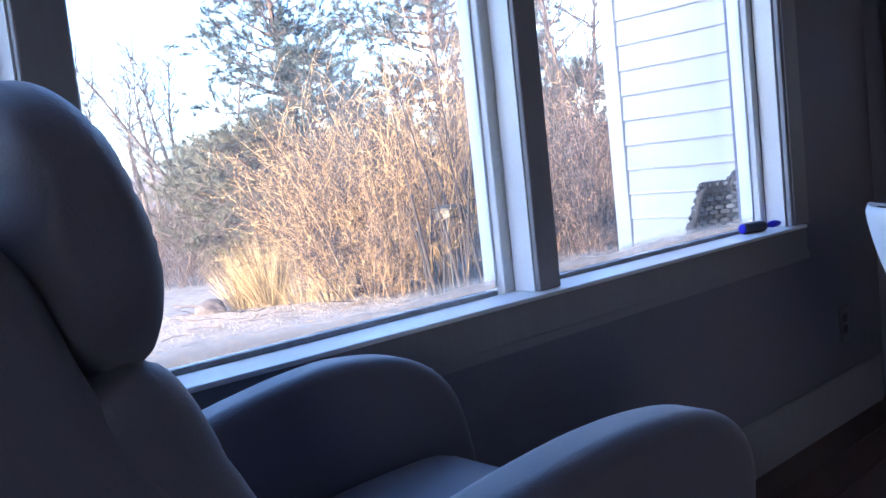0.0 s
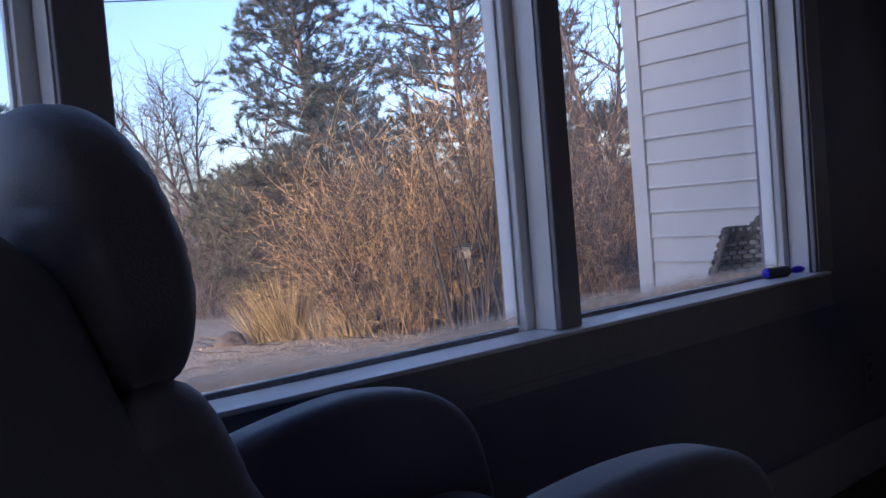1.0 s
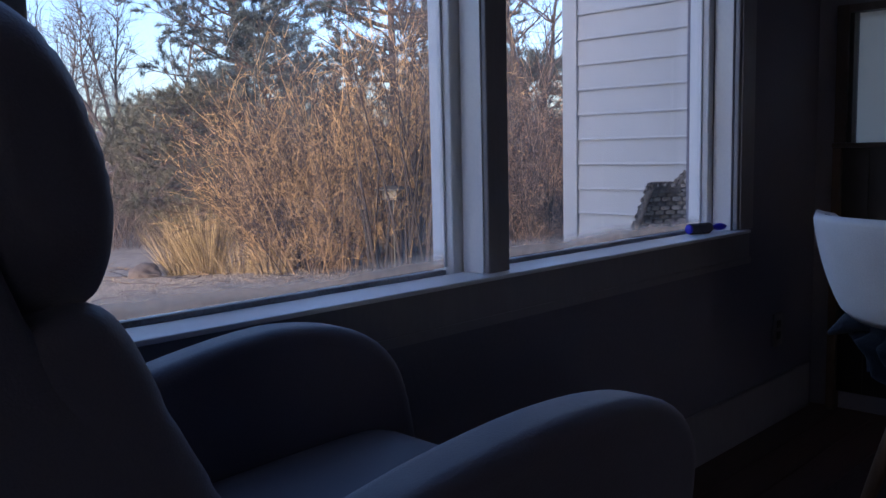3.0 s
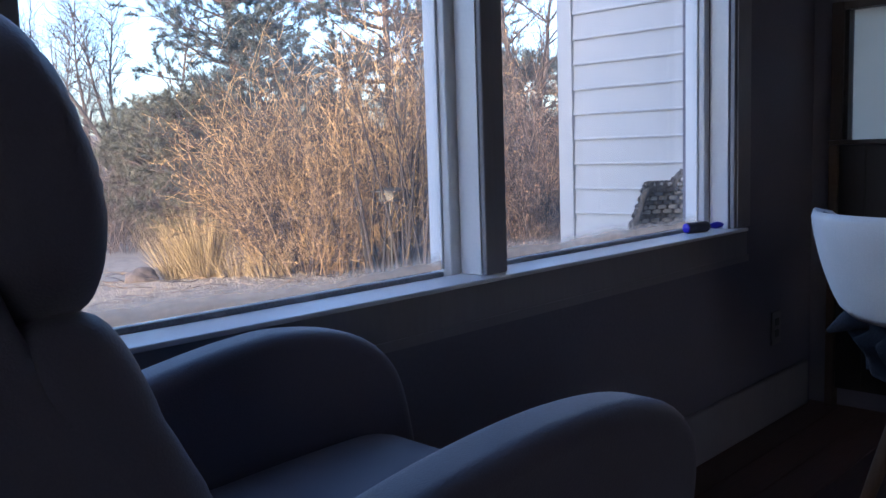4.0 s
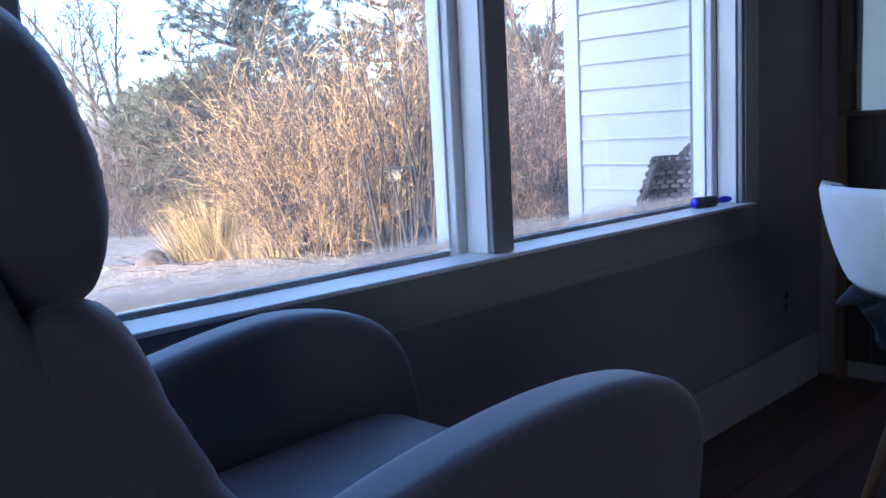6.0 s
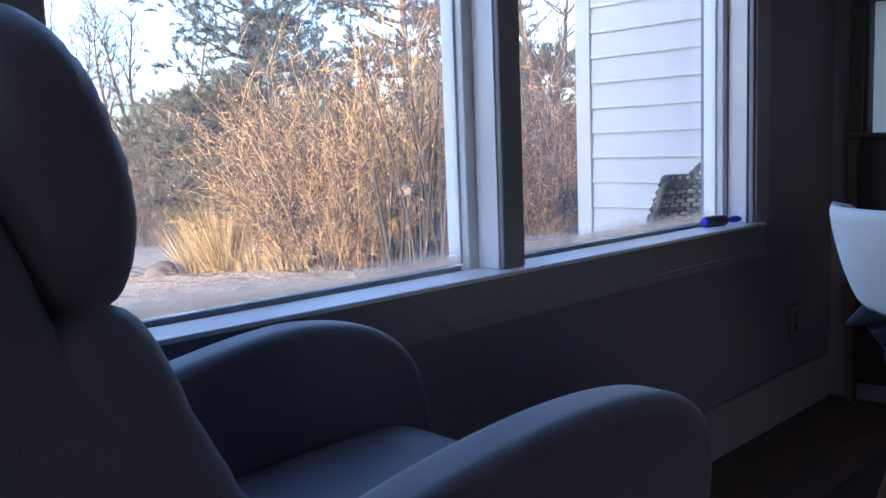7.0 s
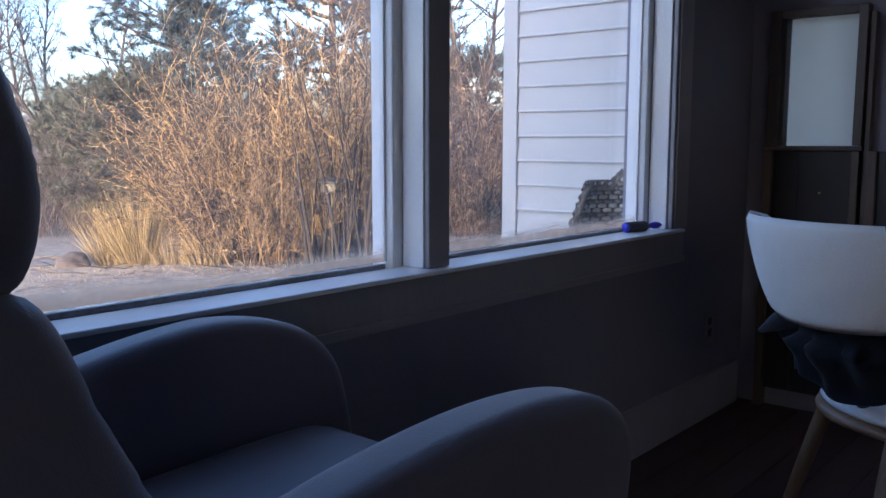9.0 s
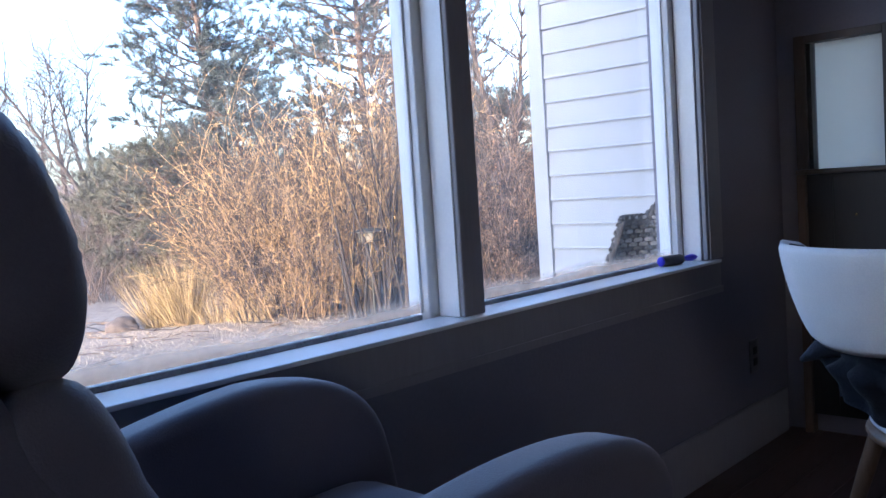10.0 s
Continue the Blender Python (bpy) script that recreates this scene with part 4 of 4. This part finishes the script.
build_pine("pine_tree", "young dense pine behind the golden shrub", 34.3, 14.5, 3.6, 1.5, 27, first=0.3, gap=0.24, n=26)
build_pine("pine_tree", "young dense pine beside the bare trees", 31.0, 16.5, 2.7, 1.3, 28, first=0.3, gap=0.26, n=34)
build_pine("juniper_tree", "low olive-green juniper behind the shrubs", 29.2, 13.5, 2.3, 1.2, 15, first=0.25, mat="juniper", gap=0.20, tufts=0.75, blade=0.008)
build_pine("juniper_tree", "low spreading olive-green juniper", 26.8, 17.0, 2.4, 1.3, 16, first=0.25, mat="juniper", gap=0.20, tufts=0.75, blade=0.008)
build_pine("pine_tree", "distant small dark pine", 12.3, 27.0, 6.2, 1.7, 17, first=0.8, n=10, blade=0.02)
build_pine("pine_tree", "distant small dark pine", 9.5, 30.0, 6.0, 1.7, 18, first=0.8, n=10, blade=0.02)


def build_bare_tree(label, az, dist, height, seed, split=3, thick=0.092, lean=(0, 0)):
    rng = np.random.default_rng(seed)
    x, y, z = spot(az, dist)
    tr = thing("bare_tree", label, "tree", (x, y, z - 0.05), group="bare trees beyond the window")
    trunks, limbs = [], []
    for s in range(split):
        d = np.array([rng.normal() * 0.13 + lean[0], rng.normal() * 0.13 + lean[1], 1.0])
        H = height * rng.uniform(0.75, 1.0)
        main = grow(rng, rng.normal(size=3) * (0.12, 0.12, 0), d, H, 14, 0.075, 0.03)
        trunks.append((main, np.linspace(thick * rng.uniform(0.7, 1), 0.008, 14)))
        for k in range(4, 14):
            for _ in range(3):
                br = grow(rng, main[k], around(rng, main[k] - main[k - 1], 25, 60), H * rng.uniform(0.08, 0.24), 7, 0.14, 0.06)
                limbs.append((br, np.linspace(0.018, 0.006, 7)))
                for q in range(2, 7):
                    for _ in range(2):
                        tw = grow(rng, br[q], around(rng, br[q] - br[q - 1], 25, 65), rng.uniform(0.25, 0.7), 5, 0.16, 0.04)
                        limbs.append((tw, np.linspace(0.0058, 0.003, 5)))
    for t in trunks:
        tubes("trunk", [t], 8, M["grey_bark"], tr)
    tubes("limbs", limbs, 3, M["grey_bark"], tr, "fine bare branches")


build_bare_tree("slender leafless tree with several grey stems", 25.0, 21.0, 5.3, 21, 3)
build_bare_tree("slender leafless tree with crooked stems", 23.2, 22.0, 5.2, 22, 2)
build_bare_tree("leafless tree with fine upright branches", 20.3, 23.0, 5.2, 23, 3)
build_bare_tree("thin leafless tree beside the pine", 27.6, 20.0, 5.4, 24, 1)
build_bare_tree("leafless tree with long dark curving branches", 51.3, 12.5, 5.2, 25, 2, 0.085, (-0.08, 0))
build_bare_tree("leafless tree in front of the broad pine", 45.3, 13.5, 4.6, 26, 2, 0.05, (-0.15, 0))


def build_arching_tree():
    """A dark tree behind the mullion that throws one long limb over the shrubs."""
    tr = thing("bare_tree", "dark leafless tree with one long limb arching over the shrubs", "tree", (8.2, 8.0, land(8.2, 8.0) - 0.05), group="bare trees beyond the window")
    rng = np.random.default_rng(61)
    z0 = tr.location.z
    trunk = smooth_line([(0, 0, 0), (-0.05, 0.05, 1.0), (-0.12, -0.02, 2.0), (-0.1, 0.02, 2.9), (-0.2, 0.05, 4.2)], 16)
    tubes("trunk", [(trunk, np.linspace(0.065, 0.02, 16))], 8, M["dark_stem"], tr)
    limb = smooth_line([(-0.11, 0.0, 2.55 - z0), (-0.30, 0.08, 2.43 - z0), (-0.40, 0.19, 2.34 - z0), (-0.53, 0.31, 2.285 - z0), (-0.67, 0.45, 2.20 - z0), (-0.80, 0.56, 2.11 - z0), (-0.86, 0.63, 2.0 - z0)], 18)
    riser = smooth_line([(-0.54, 0.32, 1.2 - z0), (-0.54, 0.32, 1.75 - z0), (-0.48, 0.27, 2.03 - z0), (-0.41, 0.2, 2.38 - z0), (-0.33, 0.11, 2.65 - z0), (-0.28, 0.07, 3.1 - z0)], 16)
    tubes("limb", [(limb, np.linspace(0.026, 0.010, 18))], 7, M["dark_stem"], tr, "long dark arching limb")
    tubes("limb", [(riser, np.linspace(0.020, 0.010, 16))], 7, M["dark_stem"], tr)
    twigs = []
    for src in (limb, riser, trunk[8:]):
        for k in range(2, len(src)):
            for _ in range(3):
                tw = grow(rng, src[k], around(rng, src[k] - src[k - 1], 25, 75), rng.uniform(0.15, 0.6), 5, 0.15, 0.05)
                twigs.append((tw, np.linspace(0.006, 0.002, 5)))
    tubes("twigs", twigs, 3, M["dark_stem"], tr, "fine dark twigs")


build_arching_tree()


def build_brush():
    """Brown brush and saplings that fill the ground below the trees up to the hill."""
    rng = np.random.default_rng(31)
    lines = []
    for _ in range(1350):
        az, dist = rng.uniform(12, 62), 13.0 + 36 * rng.uniform() ** 1.5
        x, y, z = spot(az, dist)
        H = rng.uniform(0.4, 1.3) * (1 + dist / 60)
        for _ in range(5):
            pts = grow(rng, (x + rng.normal() * 0.3, y + rng.normal() * 0.3, z - 0.03), (rng.normal() * 0.35, rng.normal() * 0.35, 1), H * rng.uniform(0.4, 1.2), 4, 0.18, 0.0)
            lines.append((pts, np.linspace(0.003 + dist * 0.00026, 0.0015 + dist * 0.0001, 4)))
            for q in (1, 2):
                tw = grow(rng, pts[q], around(rng, pts[q] - pts[q - 1], 25, 60), H * 0.4, 3, 0.15, 0.0)
                lines.append((tw, np.linspace(0.0025 + dist * 0.00018, 0.0012 + dist * 0.0001, 3)))
    tagged(tubes("brush", lines, 3, M["brush"]), "brown leafless brush below the trees up to the hill", "brush", kind="stuff")


build_brush()


def build_grasses():
    rng = np.random.default_rng(41)
    # an upright golden clump
    for az, dist, n, h, r in ((29.6, 9.3, 800, 0.98, 0.24), (28.2, 9.5, 500, 0.84, 0.24), (31.6, 9.2, 300, 0.55, 0.30), (33.8, 9.0, 260, 0.50, 0.32)):
        x, y, z = spot(az, dist)
        a, q = rng.uniform(0, 6.28, n), r * np.sqrt(rng.uniform(0, 1, n))
        foot = np.stack([q * np.cos(a) * 0.6, q * np.sin(a) * 0.6, np.zeros(n)], 1)
        way = np.stack([q * np.cos(a) * 0.42 / r - 0.12, q * np.sin(a) * 0.42 / r, np.ones(n)], 1) + rng.normal(size=(n, 3)) * 0.15
        cl = blades("ornamental_grass", foot, way, h * rng.uniform(0.3, 1.15, n), 0.0042, M["grass"], bend=0.12)
        cl.location = (x, y, z - 0.02)
        tagged(cl, "upright clump of golden dry grass at the lawn edge", "grass", group="dry grass clumps", kind="stuff")
    # short flattened lawn
    n = 48000
    az, dist = rng.uniform(18, 60, n), rng.uniform(5.0, 9.4, n)
    foot = np.array([spot(u, d) for u, d in zip(az, dist)])
    way = rng.normal(size=(n, 3)) * 0.8 + np.array([0, 0, 0.6])
    way[:, 2] = np.abs(way[:, 2])
    tagged(blades("lawn_grass", foot - np.array([0, 0, 0.01]), way, rng.uniform(0.02, 0.055, n), 0.0032, M["lawn"]), "short matted straw-coloured winter lawn", "grass", kind="stuff")
    # litter twigs on the ground
    lines = []
    for _ in range(500):
        p = spot(rng.uniform(16, 60), rng.uniform(6.5, 11))
        a = rng.uniform(0, 6.28)
        lines.append((grow(rng, (p[0], p[1], p[2] + 0.012), (math.cos(a), math.sin(a), 0.05), rng.uniform(0.1, 0.45), 4, 0.15, 0), [0.006, 0.005, 0.004, 0.003]))
    tagged(tubes("ground_litter", lines, 3, M["stem"]), "fallen twigs and stalks on the lawn", "litter", kind="stuff")


build_grasses()


def build_rock():
    x, y, z = spot(25.9, 9.35)
    bm = bmesh.new()
    bmesh.ops.create_icosphere(bm, subdivisions=4, radius=1)
    for v in bm.verts:
        d = 1 + 0.28 * noise.noise(v.co * 1.4) + 0.09 * noise.noise(v.co * 4.5) + 0.03 * noise.noise(v.co * 12)
        v.co = Vector((v.co.x * 0.17, v.co.y * 0.15, v.co.z * 0.125)) * d
    rk = part("rock", bm, M["stone"], None, "", True)
    rk.location = (x, y, z + 0.035)
    tagged(rk, "rounded brown-grey field stone at the lawn edge", "rock")


build_rock()


def build_feeder():
    x, y, z = spot(41.95, 8.3)
    fd = thing("bird_feeder", "small roofed bird feeder on a dark post before the shrub", "bird feeder", (x, y, z))
    h = 0.78
    tubes("post", [(np.linspace((0, 0, -0.05), (0, 0, h), 5), [0.011] * 5)], 10, M["metal_dark"], fd, "dark post")
    part("tray", box((-0.085, -0.085, h), (0.085, 0.085, h + 0.014), 0.003), M["metal_dark"], fd)
    part("hopper", box((-0.065, -0.065, h + 0.0145), (0.065, 0.065, h + 0.09), 0.004), M["seed"], fd, "pale seed-filled hopper")
    for sx in (-1, 1):
        for sy in (-1, 1):
            part("corner_bar", box((sx * 0.07 - 0.006, sy * 0.07 - 0.006, h + 0.0145), (sx * 0.07 + 0.006, sy * 0.07 + 0.006, h + 0.091)), M["metal_dark"], fd)
    bm = bmesh.new()
    ring = [[bm.verts.new((sx * s, sy * s, zz)) for sx, sy in ((-1, -1), (1, -1), (1, 1), (-1, 1))] for s, zz in ((0.135, h + 0.092), (0.135, h + 0.104), (0.05, h + 0.132))]
    for a, b in zip(ring, ring[1:]):
        for k in range(4):
            bm.faces.new((a[k], a[(k + 1) % 4], b[(k + 1) % 4], b[k]))
    bm.faces.new(ring[0][::-1])
    bm.faces.new(ring[-1])
    part("roof", bm, M["metal_dark"], fd, "dark hipped roof")
    fd.rotation_euler = (0, 0, radians(20))


build_feeder()

xs = np.linspace(-22, 26, 60)
wire = np.stack([xs, np.full(60, 14.0), 4.59 + 0.127 * (xs - 4.5) + 0.004 * (xs - 4.5) ** 2], 1)
tagged(tubes("overhead_cable", [(wire, [0.011] * 60)], 6, M["cable"]), "black overhead cable sagging across the sky", "cable")

# ---- floor boards ----
slab = setting("floor", box((X0, Y0, GRADE - 0.1), (X1, W - 0.0005, FLOOR - 0.012)), M["floor"], "dark reddish-brown wooden floor", "floor")
pitch = 0.12
plank_bm = box((X0 + 0.002, 0.001, -0.0118), (X1 - 0.002, pitch - 0.001, 0), 0.0015, segments=1)
plank_me = bpy.data.meshes.new("floorboard")
plank_bm.to_mesh(plank_me)
plank_bm.free()
for k in range(39):
    link("floorboard", plank_me, M["floor"], slab).location = (0, W - 0.003 - pitch * (k + 1), FLOOR)
